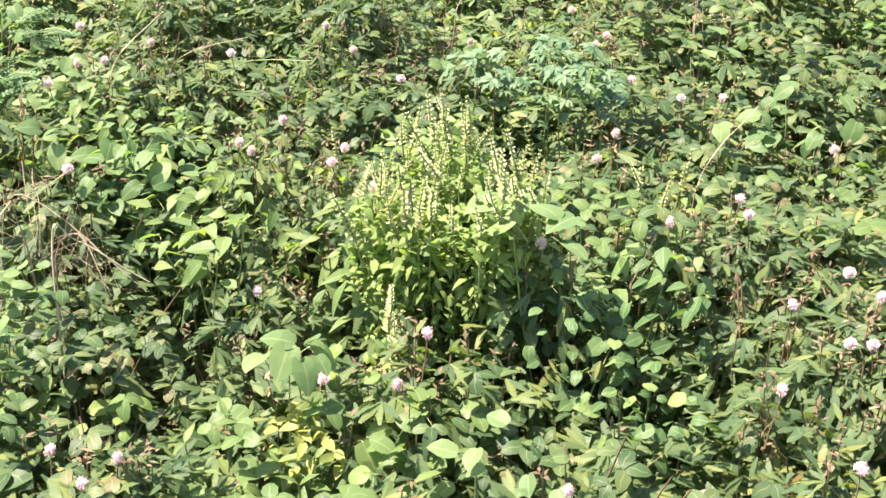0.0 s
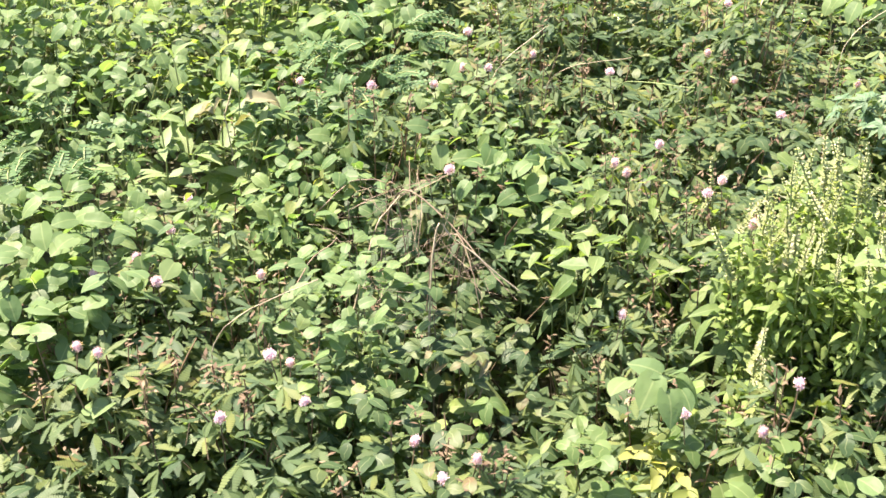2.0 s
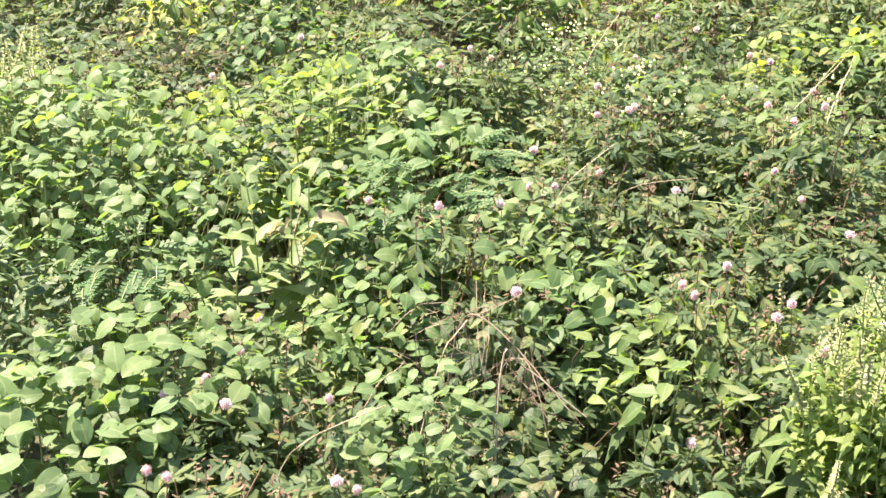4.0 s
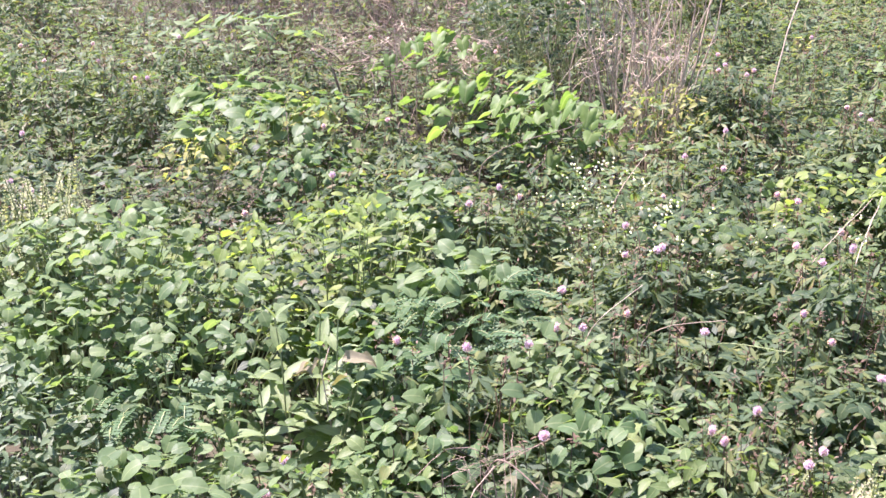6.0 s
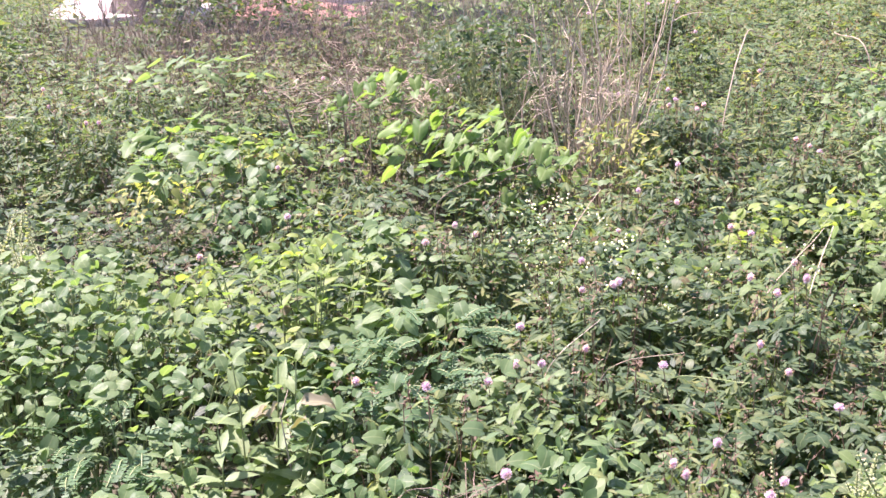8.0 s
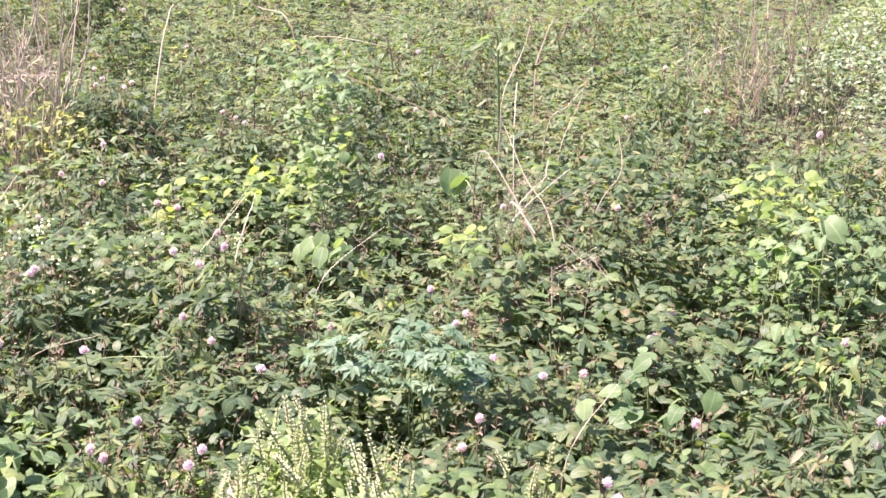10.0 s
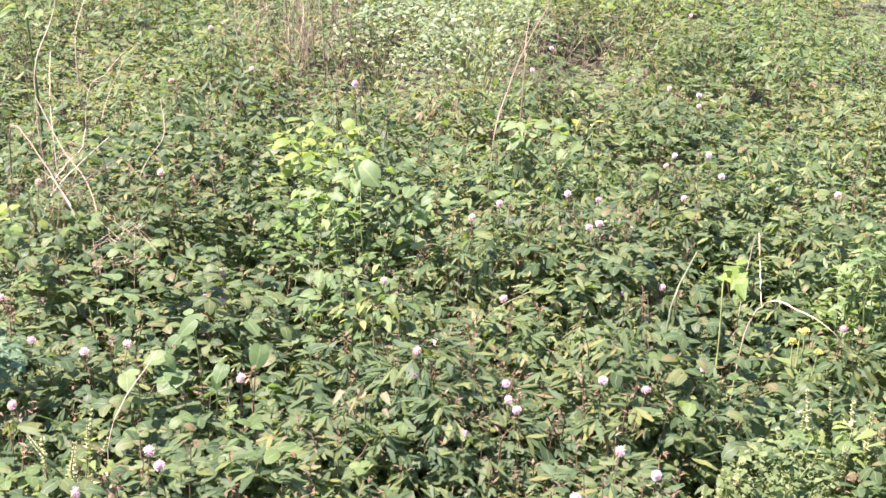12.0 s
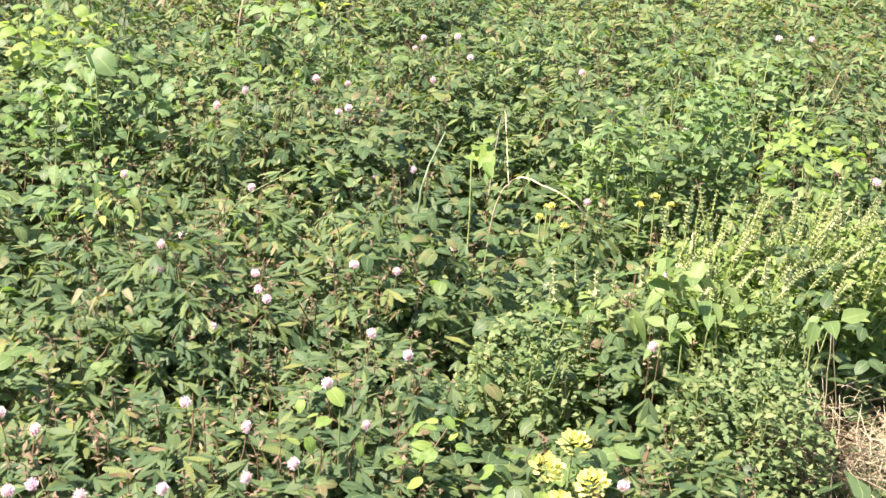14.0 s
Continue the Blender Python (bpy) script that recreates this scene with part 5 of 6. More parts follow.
small_bush(-0.66, 5.2, 0.72, 0.34, 0.25, 760, M_UNDER, "dark leafy weed among tall stalks", OVATES, 0.7, name="leafy_bush")
straw_clump(-1.05, 6.9, 1.0, 0.45, 44, M_GREEN_STEM, "tall green-brown stalks before the plinth", "stalk_stand", 0.12, 0.0026)
straw_clump(-0.55, 6.6, 1.0, 0.4, 36, M_TWIG, "tall brown stalks beside dry grass", "stalk_stand", 0.12, 0.0026)
straw_clump(-3.45, 8.5, 1.0, 0.4, 54, M_TWIG, "thin brown twigs around the tree foot", "stalk_stand", 0.25, 0.0024)
small_bush(-0.95, 7.0, 0.75, 0.5, 0.4, 420, M_BROAD, "loose leafy weed between tall stalks", OVATES, 0.9, name="leafy_bush")
small_bush(-2.4, 7.3, 0.6, 0.55, 0.35, 1300, M_UNDER, "dark leafy weed by the plinth", OVATES, 0.75, name="leafy_bush")
straw_clump(-2.2, 6.9, 0.72, 0.8, 90, M_TWIG, "thin brown twigs over dark weeds", "stalk_stand", 0.4, 0.0022)
straw_clump(-1.5, 6.9, 0.75, 0.6, 70, M_TWIG, "thin brown twigs before the plinth", "stalk_stand", 0.4, 0.0022)
straw_clump(-3.3, 7.0, 0.62, 0.6, 60, M_TWIG, "thin dry twigs before the tree", "stalk_stand", 0.4, 0.0022)
straw_clump(0.2, 6.6, 0.6, 0.6, 34, M_GREEN_STEM, "slender greenish stalks in the back weeds", thick=0.0022)
wand([(0.24, 4.7, 0), (0.28, 4.8, 0.4), (0.36, 4.98, 0.66), (0.4, 5.0, 0.67)], M_STRAW, "pale bent reed above mimosa", 0.006)
leafy_weed(0.4, 5.0, 0.52, 0.06, 0.06, 7, OVATE_YELLOW, "small yellow leaves in dark weeds", size=0.9)

small_bush(-3.95, 6.5, 0.6, 0.4, 0.35, 420, M_HERB, "bright leafy bush in the back corner", OVATES, 0.9, name="leafy_bush")
small_bush(-3.5, 6.25, 0.58, 0.25, 0.25, 260, M_UNDER, "dark leafy bush in the back corner", OVATES, 0.95, name="leafy_bush")
small_bush(-4.6, 7.2, 0.6, 0.5, 0.4, 420, M_LIME, "yellow-green bush by the path", OVATES, 0.95, name="leafy_bush")
small_bush(-2.95, 4.7, 0.5, 0.35, 0.3, 420, M_HERB, "pale leafy weed among dark mimosa", OVATES, 0.7, name="leafy_bush")
small_bush(-2.3, 3.3, 0.48, 0.22, 0.2, 300, M_HERB, "light green weed beside dark mimosa", OVATES, 0.6, name="leafy_bush")

# thin pale blades and twigs that lie over the weeds
for a, c, wide, kind in (
    ((0.0, 2.28), (0.13, 2.12), 0.0022, M_GREEN_STEM), ((-0.12, 2.32), (0.02, 2.25), 0.0022, M_STRAW), ((0.2, 2.67), (0.38, 2.99), 0.0028, M_STRAW),
    ((0.24, 2.76), (0.42, 3.12), 0.003, M_GREEN_STEM), ((1.07, 2.99), (0.98, 2.57), 0.004, M_STRAW), ((-0.23, 3.13), (-0.16, 3.3), 0.003, M_STRAW),
    ((1.86, 1.61), (1.97, 1.66), 0.005, M_PALE), ((1.03, 2.86), (1.24, 3.02), 0.003, M_STRAW), ((1.4, 3.49), (1.59, 3.8), 0.003, M_TWIG),
    ((-0.24, 2.32), (-0.14, 2.4), 0.002, M_STRAW), ((-0.6, 3.5), (-0.35, 3.6), 0.003, M_TWIG), ((0.5, 2.6), (0.66, 2.7), 0.002, M_STRAW),
    ((0.75, 1.75), (0.86, 1.82), 0.002, M_STRAW), ((1.5, 1.75), (1.62, 1.7), 0.002, M_GREEN_STEM), ((-0.55, 1.4), (-0.42, 1.43), 0.002, M_STRAW),
):
    wand([(1.5 * a[0] - 0.5 * c[0], 1.5 * a[1] - 0.5 * c[1], 0), (1.2 * a[0] - 0.2 * c[0], 1.2 * a[1] - 0.2 * c[1], 0.36), (*a, 0.48), (*c, 0.55)], kind, "thin pale stalk resting on the weeds", wide, "fallen_stalk")

# climbers and bare stalks in the middle
leafy_weed(0.76, 3.97, 0.66, 0.12, 0.24, 34, LOBE_VINE, "climbing vine with yellow-green leaves", "lobed_vine", "vine", 0.65)
leafy_weed(0.51, 3.34, 0.55, 0.12, 0.12, 18, ROUND_LIME, "climbing vine with lime round leaves", "round_leaved_vine", "vine", 1.0)
leafy_weed(0.55, 2.88, 0.51, 0.08, 0.12, 9, ROUND_VINE, "vine with large pale rounded leaves", "round_leaved_vine", "vine", 1.25, droop=38)
leafy_weed(0.68, 3.45, 0.6, 0.08, 0.22, 18, ROUND_VINE, "vine with pale leaves on an upright stalk", "round_leaved_vine", "vine", 1.0)
leafy_weed(0.28, 3.4, 0.5, 0.14, 0.14, 14, ROUND_LIME, "weed with yellow-green round leaves", size=1.0)
leafy_weed(0.95, 3.07, 0.56, 0.03, 0.03, 3, ROUND_VINE, "large pale rounded leaf over dry stems", "round_leaved_vine", "vine", 1.9, droop=45)
leafy_weed(0.9, 2.75, 0.52, 0.08, 0.1, 12, ROUND_LIME, "weed with lime leaves beside a dark gap", size=0.9)
leafy_weed(0.82, 4.6, 0.6, 0.2, 0.16, 26, LOBE_VINE, "bright yellow-green vine further back", "lobed_vine", "vine", 0.7)
wand([(1.06, 3.3, 0), (1.06, 3.28, 0.45), (1.06, 3.2, 0.56), (1.02, 2.83, 0.55), (1.01, 2.64, 0.5)], M_TWIG, "brown dry branch fallen over a dark gap", 0.0042, "dry_branch", "branch")
wand([(1.03, 2.86, 0), (1.03, 2.86, 0.45), (1.08, 2.9, 0.53), (1.14, 2.95, 0.55), (1.2, 3.08, 0.56)], M_STRAW, "thin pale twig over a dark gap", 0.0026)
wand([(0.98, 2.72, 0), (1.0, 2.74, 0.45), (1.1, 2.79, 0.53), (1.19, 2.83, 0.55), (1.3, 2.92, 0.55)], M_TWIG, "long dry twig lying on mimosa", 0.0028)
wand([(1.24, 3.6, 0), (1.25, 3.63, 0.5), (1.27, 3.65, 0.62), (1.34, 3.7, 0.72), (1.37, 3.72, 0.8)], M_STRAW, "bent dry stalk standing over weeds", 0.0045)
wand([(1.38, 3.62, 0), (1.4, 3.63, 0.47), (1.48, 3.66, 0.55), (1.55, 3.69, 0.6)], M_STRAW, "pale forked twig above mimosa", 0.003)
wand([(0.86, 4.9, 0), (0.88, 4.87, 0.5), (0.94, 4.83, 0.57), (1.14, 4.69, 0.55)], M_STRAW, "pale stick lying over far weeds", 0.0045)
wand([(1.22, 4.8, 0), (1.19, 4.82, 0.5), (1.12, 4.87, 0.57), (1.05, 4.92, 0.65)], M_TWIG, "dark leaning stick in far weeds", 0.006)
wand([(0.92, 5.2, 0), (0.87, 5.24, 0.53), (0.77, 5.49, 0.58)], M_STRAW, "pale stick at the back of the weeds", 0.006)
wand([(1.36, 3.95, 0), (1.36, 3.97, 0.4), (1.35, 3.98, 0.72)], M_VINE, "thick pale upright stalk", 0.01, "pale_stalk")
leafy_weed(1.38, 4.02, 0.72, 0.05, 0.06, 7, LANCE_HERB, "pale leaves topping an upright stalk", size=1.5)
wand([(1.2, 3.3, 0), (1.25, 3.5, 0.5), (1.36, 3.8, 0.6)], M_STRAW, "bent dry stalk above weeds", 0.003)
wand([(1.62, 4.3, 0), (1.66, 4.45, 0.44), (1.74, 4.6, 0.54), (1.84, 4.75, 0.62)], M_TWIG, "leaning brown dry stalk", 0.005)
wand([(1.0, 2.6, 0), (1.1, 2.75, 0.44), (1.14, 3.1, 0.52), (1.15, 3.3, 0.6)], M_TWIG, "fallen dry stalk over mimosa", 0.0034)
wand([(0.3, 2.7, 0), (0.32, 2.78, 0.42), (0.42, 3.1, 0.52)], M_STRAW, "thin pale stalk lying on weeds", 0.003)
wand([(1.2, 2.8, 0), (1.24, 2.85, 0.45), (1.4, 3.05, 0.52), (1.5, 3.3, 0.55)], M_TWIG, "bare brown twig over weeds", 0.003)
wand([(0.62, 4.7, 0), (0.66, 4.6, 0.6), (0.9, 4.2, 0.55), (1.1, 3.7, 0.52)], M_STEM, "dark bent twig through the weeds", 0.004)
tangle(1.1, 3.05, 0.47, 0.22, 24, M_TWIG, "loose dry stems over a dark gap")
tangle(0.95, 2.72, 0.36, 0.14, 20, M_TWIG, "dead twigs in a dark gap")
tangle(1.05, 2.5, 0.48, 0.1, 9, M_STRAW, "small mat of dry yellow stems")

# further side: pale bush, dry stand, lobed plant
straw_clump(2.66, 4.45, 0.9, 0.3, 36, M_TWIG, "stand of dry brown upright stalks", thick=0.003)
straw_clump(2.55, 4.6, 0.85, 0.25, 26, M_STRAW, "pale dry stalks in a stand")
small_bush(3.0, 3.95, 0.52, 0.25, 0.25, 620, M_PALE, "low silvery bush of tiny pale leaves", SMALLS, 1.2)
small_bush(3.3, 4.15, 0.6, 0.3, 0.3, 760, M_PALE, "dense silvery bush of tiny pale leaves", SMALLS, 1.25)
small_bush(2.95, 4.4, 0.55, 0.28, 0.25, 600, M_PALE, "silvery bush beside dry stalks", SMALLS, 1.25)
small_bush(3.5, 4.5, 0.62, 0.3, 0.3, 700, M_PALE, "tall silvery bush of pale leaves", SMALLS, 1.3)
small_bush(3.75, 4.9, 0.62, 0.55, 0.5, 1500, M_PALE, "silvery fine-leaved bush further back", SMALLS, 1.4)
straw_clump(3.35, 3.72, 0.6, 0.16, 34, M_TWIG, "grey twiggy dead shrub", "dead_shrub", 0.7, 0.0018)
wand([(2.18, 2.64, 0), (2.2, 2.66, 0.45), (2.41, 2.86, 0.57), (2.68, 3.11, 0.63), (3.1, 3.5, 0.66), (3.5, 3.86, 0.67)], M_TWIG, "long leaning dry branch", 0.0042, "dry_branch", "branch")
wand([(2.62, 3.08, 0), (2.66, 3.1, 0.5), (2.7, 3.15, 0.6), (2.8, 3.26, 0.66)], M_TWIG, "thin dry branch beside a longer one", 0.004, "dry_branch", "branch")
leafy_weed(4.3, 4.35, 0.62, 0.4, 0.2, 70, ROUND_LIME, "lime leafy bush behind dry branches", size=0.95)
leafy_weed(1.63, 2.42, 0.62, 0.13, 0.24, 26, LOBE_VINE, "tall vine with pale lobed leaves", "lobed_vine", "vine", 0.58, face=44, fill=0.8)
leafy_weed(1.61, 2.4, 0.6, 0.02, 0.02, 2, ROUND_VINE, "one broad pale leaf on a tall vine", "round_leaved_vine", "vine", 2.1, droop=48)
leafy_weed(1.76, 2.44, 0.58, 0.13, 0.22, 18, HEART_VINE, "vine with pale heart leaves by taller ones", "heart_leaved_vine", "vine", 0.75, fill=0.9)
leafy_weed(1.76, 2.84, 0.58, 0.14, 0.16, 26, ROUND_LIME, "vine with yellow-green leaves behind", "round_leaved_vine", "vine", 1.0)
leafy_weed(1.52, 2.46, 0.53, 0.1, 0.12, 14, LOBE_LIME, "low vine with lime lobed leaves", "lobed_vine", "vine", 0.5)
leafy_weed(2.37, 2.67, 0.53, 0.12, 0.1, 16, HEART_VINE, "vine with broad green leaves on mimosa", "heart_leaved_vine", "vine", 0.85)
leafy_weed(2.5, 2.62, 0.52, 0.04, 0.04, 5, OVATE_YELLOW, "few yellow leaves on a twig", size=0.8)
leafy_weed(1.4, 2.05, 0.5, 0.12, 0.12, 18, OVATE_BROAD, "weed with oval leaves in mimosa", size=0.9)
leafy_weed(1.0, 1.95, 0.48, 0.12, 0.1, 9, HEART_BROAD, "weed with heart leaves on mimosa", size=0.9)
leafy_weed(1.1, 2.12, 0.49, 0.08, 0.1, 5, HEART_VINE, "vine with pale leaves beside pink flowers", "heart_leaved_vine", "vine", 0.9)

# last side: bushes, basil, yellow flowers
leafy_weed(1.98, 1.57, 0.55, 0.045, 0.06, 8, OVATE_LIME, "weed with big yellow-green leaves", size=1.35, face=30)
small_bush(2.27, 1.43, 0.61, 0.1, 0.1, 400, M_MINT, "light green leafy bush", OVATES, 0.52, name="leafy_bush")
small_bush(2.47, 1.34, 0.64, 0.11, 0.11, 480, M_MINT, "bright leafy bush with soft leaves", OVATES, 0.52, name="leafy_bush")
small_bush(3.0, 1.5, 0.56, 0.2, 0.2, 360, M_MINT, "light green bush further back", OVATES, 0.52, name="leafy_bush")
leafy_weed(2.63, 1.17, 0.58, 0.12, 0.14, 30, ROUND_LIME, "vine with round yellow-green leaves", "round_leaved_vine", "vine", 0.75)
basil(1.97, 1.04, 0.62, 0.17, 58, 9, "large yellow-green basil full of pale spikes", (0.06, -0.06))
basil(2.18, 0.98, 0.62, 0.15, 50, 9, "spreading basil with leaning cream spikes", (0.09, -0.09))
basil(1.8, 1.13, 0.55, 0.1, 12, 12, "leafy basil with few spikes", (-0.02, 0.0))
basil(1.6, 1.12, 0.5, 0.13, 5, 20, "pale basil with soft leaves and short spikes", mat=M_SOFT)
small_bush(1.57, 1.08, 0.52, 0.12, 0.11, 1300, M_SOFT, "soft pale weed at the foot of basil", SMALLS, 0.72)
small_bush(1.71, 0.76, 0.52, 0.18, 0.14, 2300, M_SOFT, "dense pale green fine-leaved weed", SMALLS, 0.72)
small_bush(1.92, 0.86, 0.52, 0.12, 0.09, 1100, M_SOFT, "pale fine-leaved weed under basil", SMALLS, 0.75)
small_bush(2.35, 0.85, 0.52, 0.16, 0.12, 330, M_MINT, "green leafy bush beside basil", OVATES, 0.5, name="leafy_bush")
leafy_weed(1.86, 0.98, 0.55, 0.1, 0.1, 14, OVATE_HERB, "weed with oval leaves under basil", size=1.1)
leafy_weed(1.98, 0.78, 0.5, 0.05, 0.06, 5, OVATE_HERB, "weed with a large pale pointed leaf", size=1.3)
yellow_flowers(1.31, 0.79, [(-0.02, 0.02, 0.5), (0.035, 0.02, 0.51), (0.01, -0.035, 0.49), (-0.035, -0.02, 0.47)], "plant with ruffled yellow flower heads", 0.75)
yellow_flowers(1.96, 1.36, [(0.0, 0.0, 0.49), (0.025, 0.03, 0.47), (0.0, -0.035, 0.46), (-0.02, 0.01, 0.47)], "small plant with faded yellow flowers", 0.3)
yellow_flowers(2.16, 1.26, [(0.0, 0.0, 0.49), (0.03, -0.02, 0.47), (-0.02, 0.02, 0.47)], "small yellow flowers between bushes", 0.32)
wand([(2.1, 1.65, 0), (2.1, 1.64, 0.4), (2.09, 1.61, 0.58), (1.99, 1.51, 0.56), (1.91, 1.43, 0.53)], M_STRAW, "dry tan stalk bent over leaves", 0.0026)
wand([(1.9, 1.48, 0), (1.9, 1.46, 0.42), (1.91, 1.42, 0.54), (1.9, 1.34, 0.56), (1.92, 1.28, 0.54), (1.95, 1.26, 0.5)], M_STRAW, "arched dry stalk above yellow flowers", 0.003)
leafy_weed(1.29, 1.0, 0.5, 0.06, 0.1, 10, ROUND_LIME, "weed with round lime leaves in mimosa", size=0.7)
leafy_weed(1.19, 1.1, 0.52, 0.06, 0.1, 8, ROUND_LIME, "slim weed with lime leaves under a flower", size=0.75)
leafy_weed(1.32, 0.85, 0.46, 0.1, 0.1, 14, ROUND_LIME, "lime leaves around yellow flowers", size=0.7)
tangle(1.9, 0.68, 0.36, 0.11, 60, M_STRAW, "dry straw lying on bare reddish soil")
tangle(1.87, 0.7, 0.34, 0.1, 40, M_HUSK, "red-brown litter under dry straw", 0.0016)
wand([(1.9, 0.7, 0), (1.9, 0.71, 0.3), (1.89, 0.73, 0.52)], M_STRAW, "thin pale grass stalk", 0.002)
wand([(1.96, 0.7, 0), (1.95, 0.71, 0.3), (1.92, 0.74, 0.5)], M_STRAW, "thin dry grass stalk by basil", 0.002)
leafy_weed(1.16, 1.62, 0.49, 0.05, 0.04, 8, DEAD, "dead brown leaves on mimosa", "dead_leaf_stalk", "dead leaves", 0.55, stem_mat=M_TWIG)
leafy_weed(1.33, 1.95, 0.5, 0.06, 0.06, 8, OVATE_YELLOW, "small yellowing leaves on mimosa", size=0.6)


# ---- the far edge: path, plinth, tree ----
def box_mesh(name, sx, sy, sz, mat, bevel=0.02, rough=0.01):
    bm = bmesh.new()
    bmesh.ops.create_cube(bm, size=1)
    bmesh.ops.scale(bm, vec=(sx, sy, sz), verts=bm.verts)
    bmesh.ops.subdivide_edges(bm, edges=bm.edges, cuts=5, use_grid_fill=True)
    sharp = [e for e in bm.edges if len(e.link_faces) == 2 and e.calc_face_angle() > 0.5]
    bmesh.ops.bevel(bm, geom=sharp, offset=bevel, segments=2, affect="EDGES")
    for v in bm.verts:
        v.co += Vector((noise.noise(v.co * 2.3), noise.noise(v.co * 2.3 + Vector((5, 0, 0))), noise.noise(v.co * 2.3 + Vector((0, 7, 0))))) * rough
    me = bpy.data.meshes.new(name)
    bm.to_mesh(me)
    bm.free()
    me.materials.append(mat)
    return me


def build_far_edge():
    path = new("path", box_mesh("path", 1.3, 6.0, 0.1, M_PATH, 0.02, 0.02))
    path.matrix_basis = pose(-4.72, 12.3, 0.02, 0, 0, 15)
    tagged(path, "sunlit pale concrete path at the edge", "path", kind="structure")
    plinth = thing("stepped_plinth", -2.6, 10.25, "long pale rendered plinth with two steps", "plinth")
    plinth.matrix_basis = pose(-2.55, 10.3, 0, 0, 0, 14)
    part("step", box_mesh("step", 3.5, 1.0, 0.16, M_PLASTER, 0.02, 0.012), plinth, "", pose(0.45, 0.5, 0.02))
    part("step", box_mesh("step", 3.5, 1.1, 0.3, M_PLASTER, 0.02, 0.012), plinth, "", pose(0.45, 1.56, 0.05))
    part("wall", box_mesh("wall", 1.3, 0.2, 1.2, M_WALL, 0.02, 0.01), plinth, "weathered grey wall", pose(-0.35, 2.0, 0.75))
    part("wall", box_mesh("wall", 1.1, 0.2, 1.2, M_PLASTER, 0.02, 0.01), plinth, "pale rendered wall", pose(0.86, 1.995, 0.75))
    bm = bmesh.new()
    bmesh.ops.create_grid(bm, x_segments=30, y_segments=10, size=1)
    for v in bm.verts:
        v.co = Vector((v.co.x * 0.6, v.co.y * 0.3, 0.09 * max(0, 1 - v.co.x ** 2) * max(0, 1 - v.co.y ** 2) - 0.02 + 0.03 * noise.noise(v.co * 4)))
    me = bpy.data.meshes.new("soil_bank")
    bm.to_mesh(me)
    me.materials.append(M_REDSOIL)
    bank = tagged(new("soil_bank", me), "low bank of loose red soil by the plinth", "soil")
    bank.location = (-2.72, 9.9, 0.02)


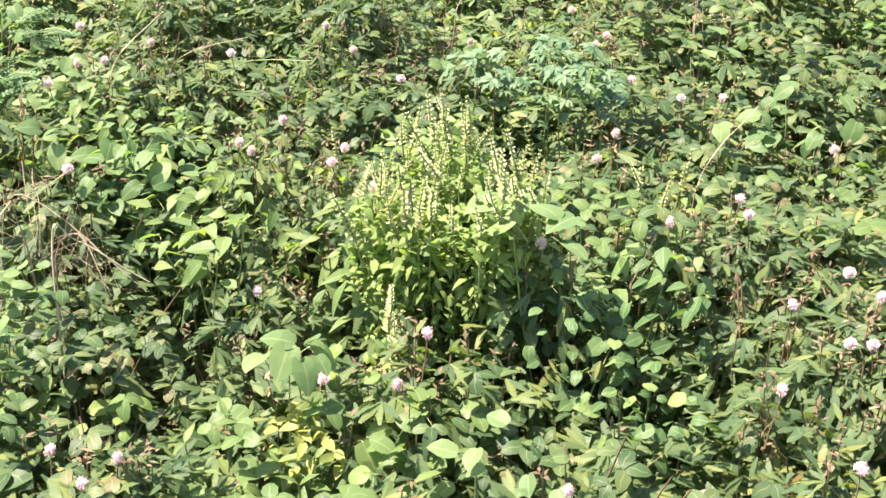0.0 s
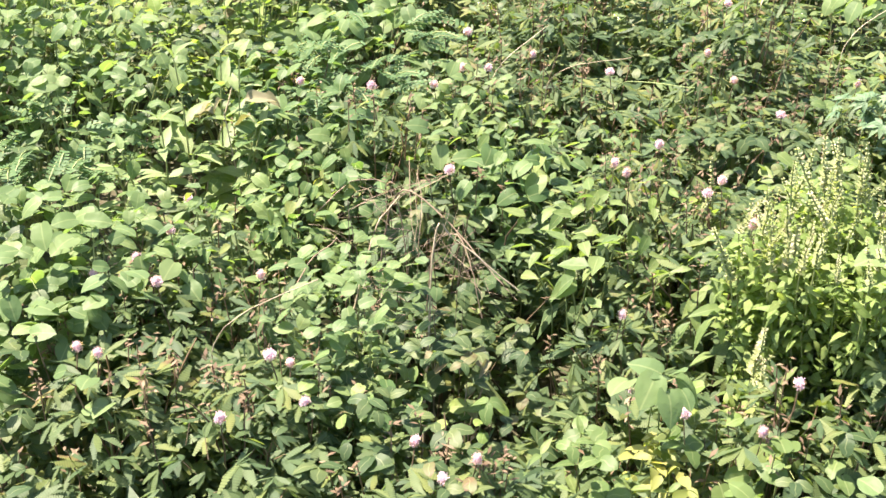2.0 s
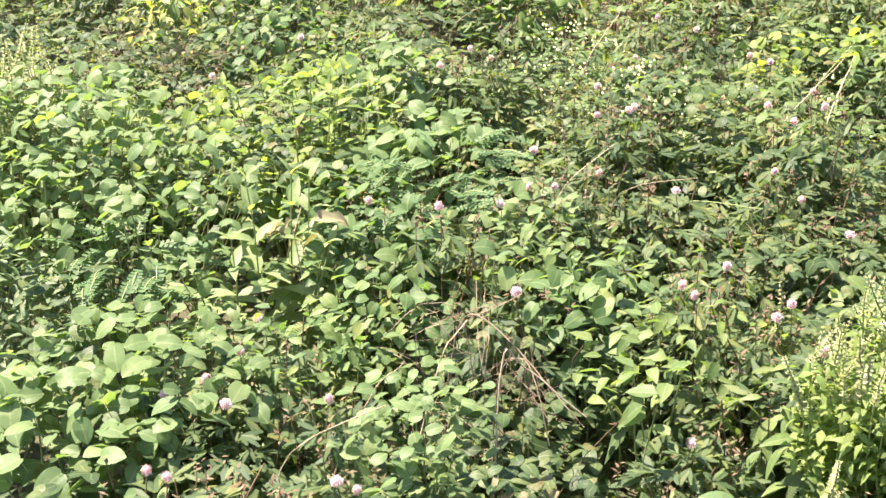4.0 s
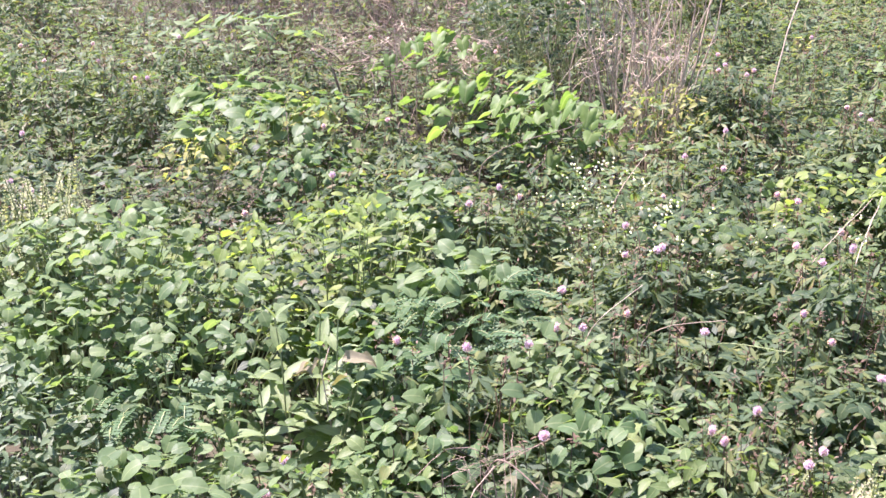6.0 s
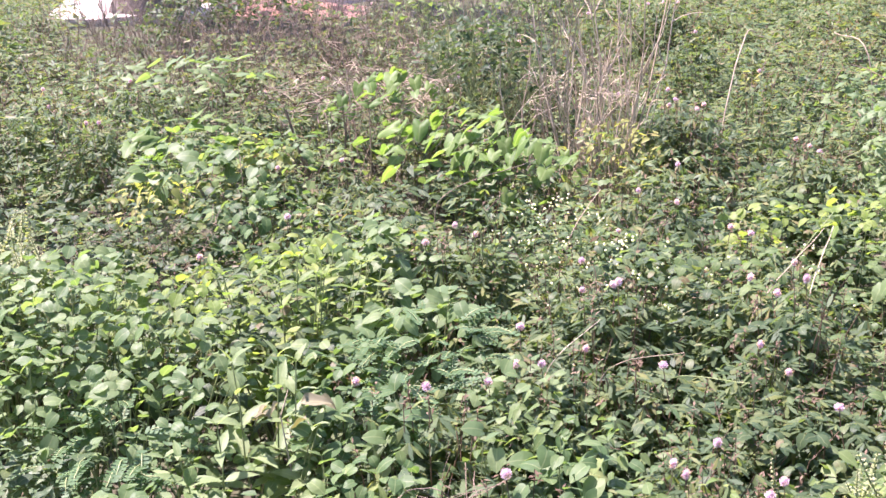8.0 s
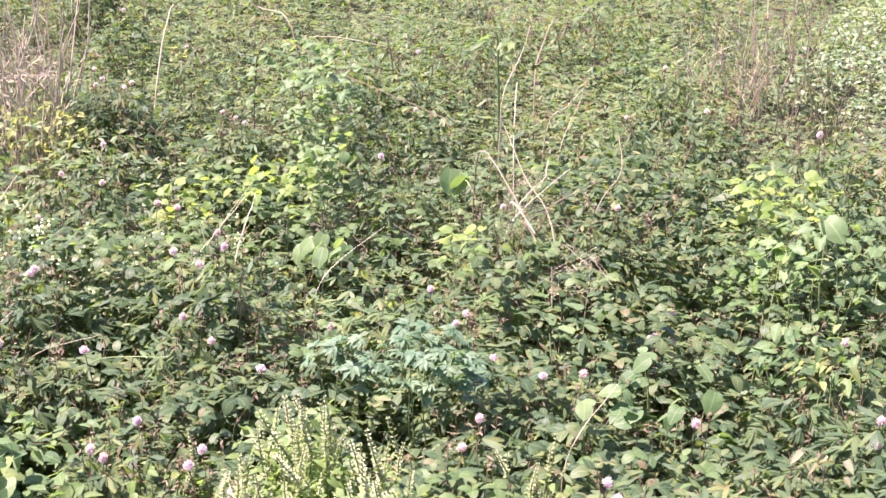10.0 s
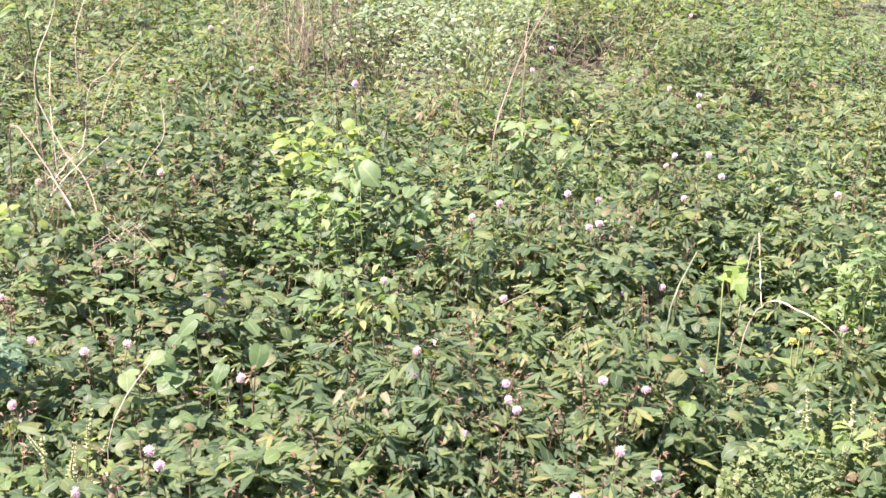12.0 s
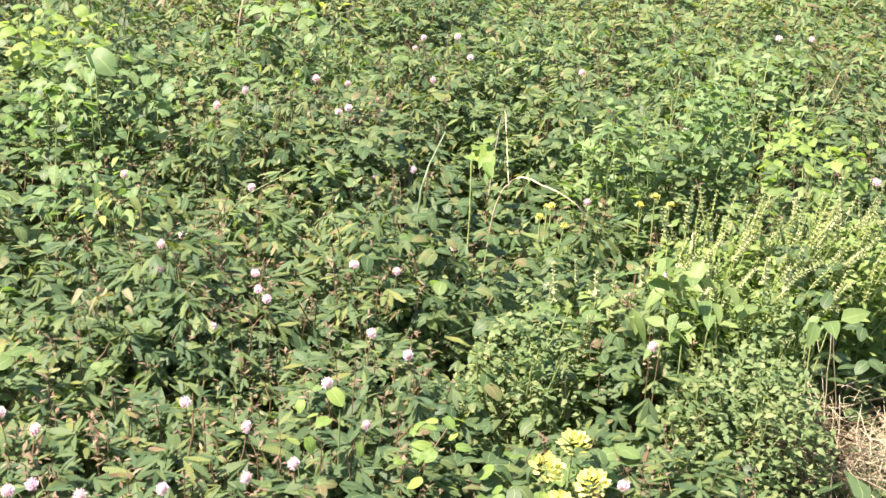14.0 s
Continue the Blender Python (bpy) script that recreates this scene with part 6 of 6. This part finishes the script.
def build_tree():
    tree = thing("tree", -3.84, 9.8, "tree with a stout flared brown trunk", "tree")
    r, b = random.Random(8), Batch()
    pts, sides = 14, 16
    v, uv = [], []
    for i in range(pts):
        s = i / (pts - 1)
        for k in range(sides + 1):
            a = 2 * math.pi * (k % sides) / sides
            rad = 0.19 - 0.06 * s + 0.16 * math.exp(-s * 9) * (1 + 0.3 * math.cos(5 * a + 1))
            rad *= 1 + 0.09 * noise.noise((math.cos(a) * 2, math.sin(a) * 2, s * 5))
            v.append((rad * math.cos(a) + 0.12 * s * s, rad * math.sin(a), 3.2 * s))
            uv.append((s, k / sides))
    b.add((np.array(v), grid_quads(pts, sides + 1)[:, ::-1], np.array(uv)))
    tips = []
    for k in range(8):
        a = k * 0.8 + r.uniform(-0.2, 0.2)
        end = Vector((1.0 * math.cos(a), 1.0 * math.sin(a), 3.3 + r.uniform(0.2, 1.0)))
        b.add(tube(arc((0.1, 0, 2.6 + 0.07 * k), end, 0.1, 6, 0.05, r), 0.06, 0.02, 7))
        tips.append(end)
    part("trunk", b.mesh("trunk", M_BARK), tree)
    crown = Batch()
    leaf = blade(0.12, 0.05, 4, ovate, 0.2, 0.3, 3)
    for k in range(3500):
        c = r.choice(tips)
        p = c + Vector((r.gauss(0, 0.34), r.gauss(0, 0.34), r.gauss(0.1, 0.24)))
        crown.add(leaf, turn(p, r.uniform(0, 360), r.uniform(-50, 30), r.uniform(-40, 40), r.uniform(0.7, 1.2)))
    part("crown", crown.mesh("crown", M_BROAD), tree)


build_far_edge()
build_tree()


# ---- plain mimosa between the other weeds, then the uncounted cover ----
STEP = 0.185
for i in range(-30, 40):
    for j in range(0, 30):
        x, y = (i + 0.5 * (j % 2)) * STEP + rng.uniform(-0.06, 0.06), j * STEP * 0.9 + rng.uniform(-0.06, 0.06)
        if in_sight(x, y, 0.8, 2.25) and roomy(x, y, rng):
            plant_mimosa(PLAIN, x, y, canopy(x, y) * rng.uniform(0.8, 1.04), rng.uniform(0.8, 1.1))

build_undergrowth()
build_bare_stems("bare_stems", "thin red-brown stems with withered husks", 2600, M_STEM, M_HUSK, 1.5, 7.0, 0.035, None, 21)
build_bare_stems("dry_stand", "stand of thin dry brown stems", 900, M_TWIG, M_HUSK, 0, 0, 0.14, DRY_PATCHES, 22)
build_creeper("creeper", "small three-leaved creeper among the weeds", 8500, M_UNDER, [blade(0.027, 0.018, 5, oval, 0.3, 0.15 + 0.2 * k, 2, at=(0, 0.15, 0.5, 0.85, 1)) for k in range(2)], 75, -0.12, 6)
build_creeper("round_creeper", "thin creeper with small round light leaves", 4200, M_HERB, [blade(0.025, 0.02, 5, oval, 0.25, 0.15 + 0.2 * k, 2, at=(0, 0.15, 0.5, 0.85, 1)) for k in range(2)], 110, 0.12, 7)
cover("weed_cover", "carpet of low feathery green weeds", 2.2, 4.5, 0.185, PINNAE_MID, 92, 0.18, 0.92, 4)
cover("far_weed_cover", "far carpet of low feathery green weeds", 4.4, 11.5, 0.265, PINNAE_LOW, 104, 0.25, 0.85, 5)
cover("back_weed_cover", "green weeds at the back of the plot", 11.3, 16.5, 0.5, PINNAE_LOW, 70, 0.45, 1.9, 8)
cover("withered_cover", "withered brown and olive low weeds", 2.6, 8.0, 0.26, PINNAE_LOW, 34, 0.22, 0.85, 7, M_DRYWEED, True)
cover("outer_weed_cover", "sparse low weeds on open soil", 0.5, 7.0, 0.45, PINNAE_LOW, 12, 0.2, 1.2, 9, M_MIMOSA_FAR, False, True)
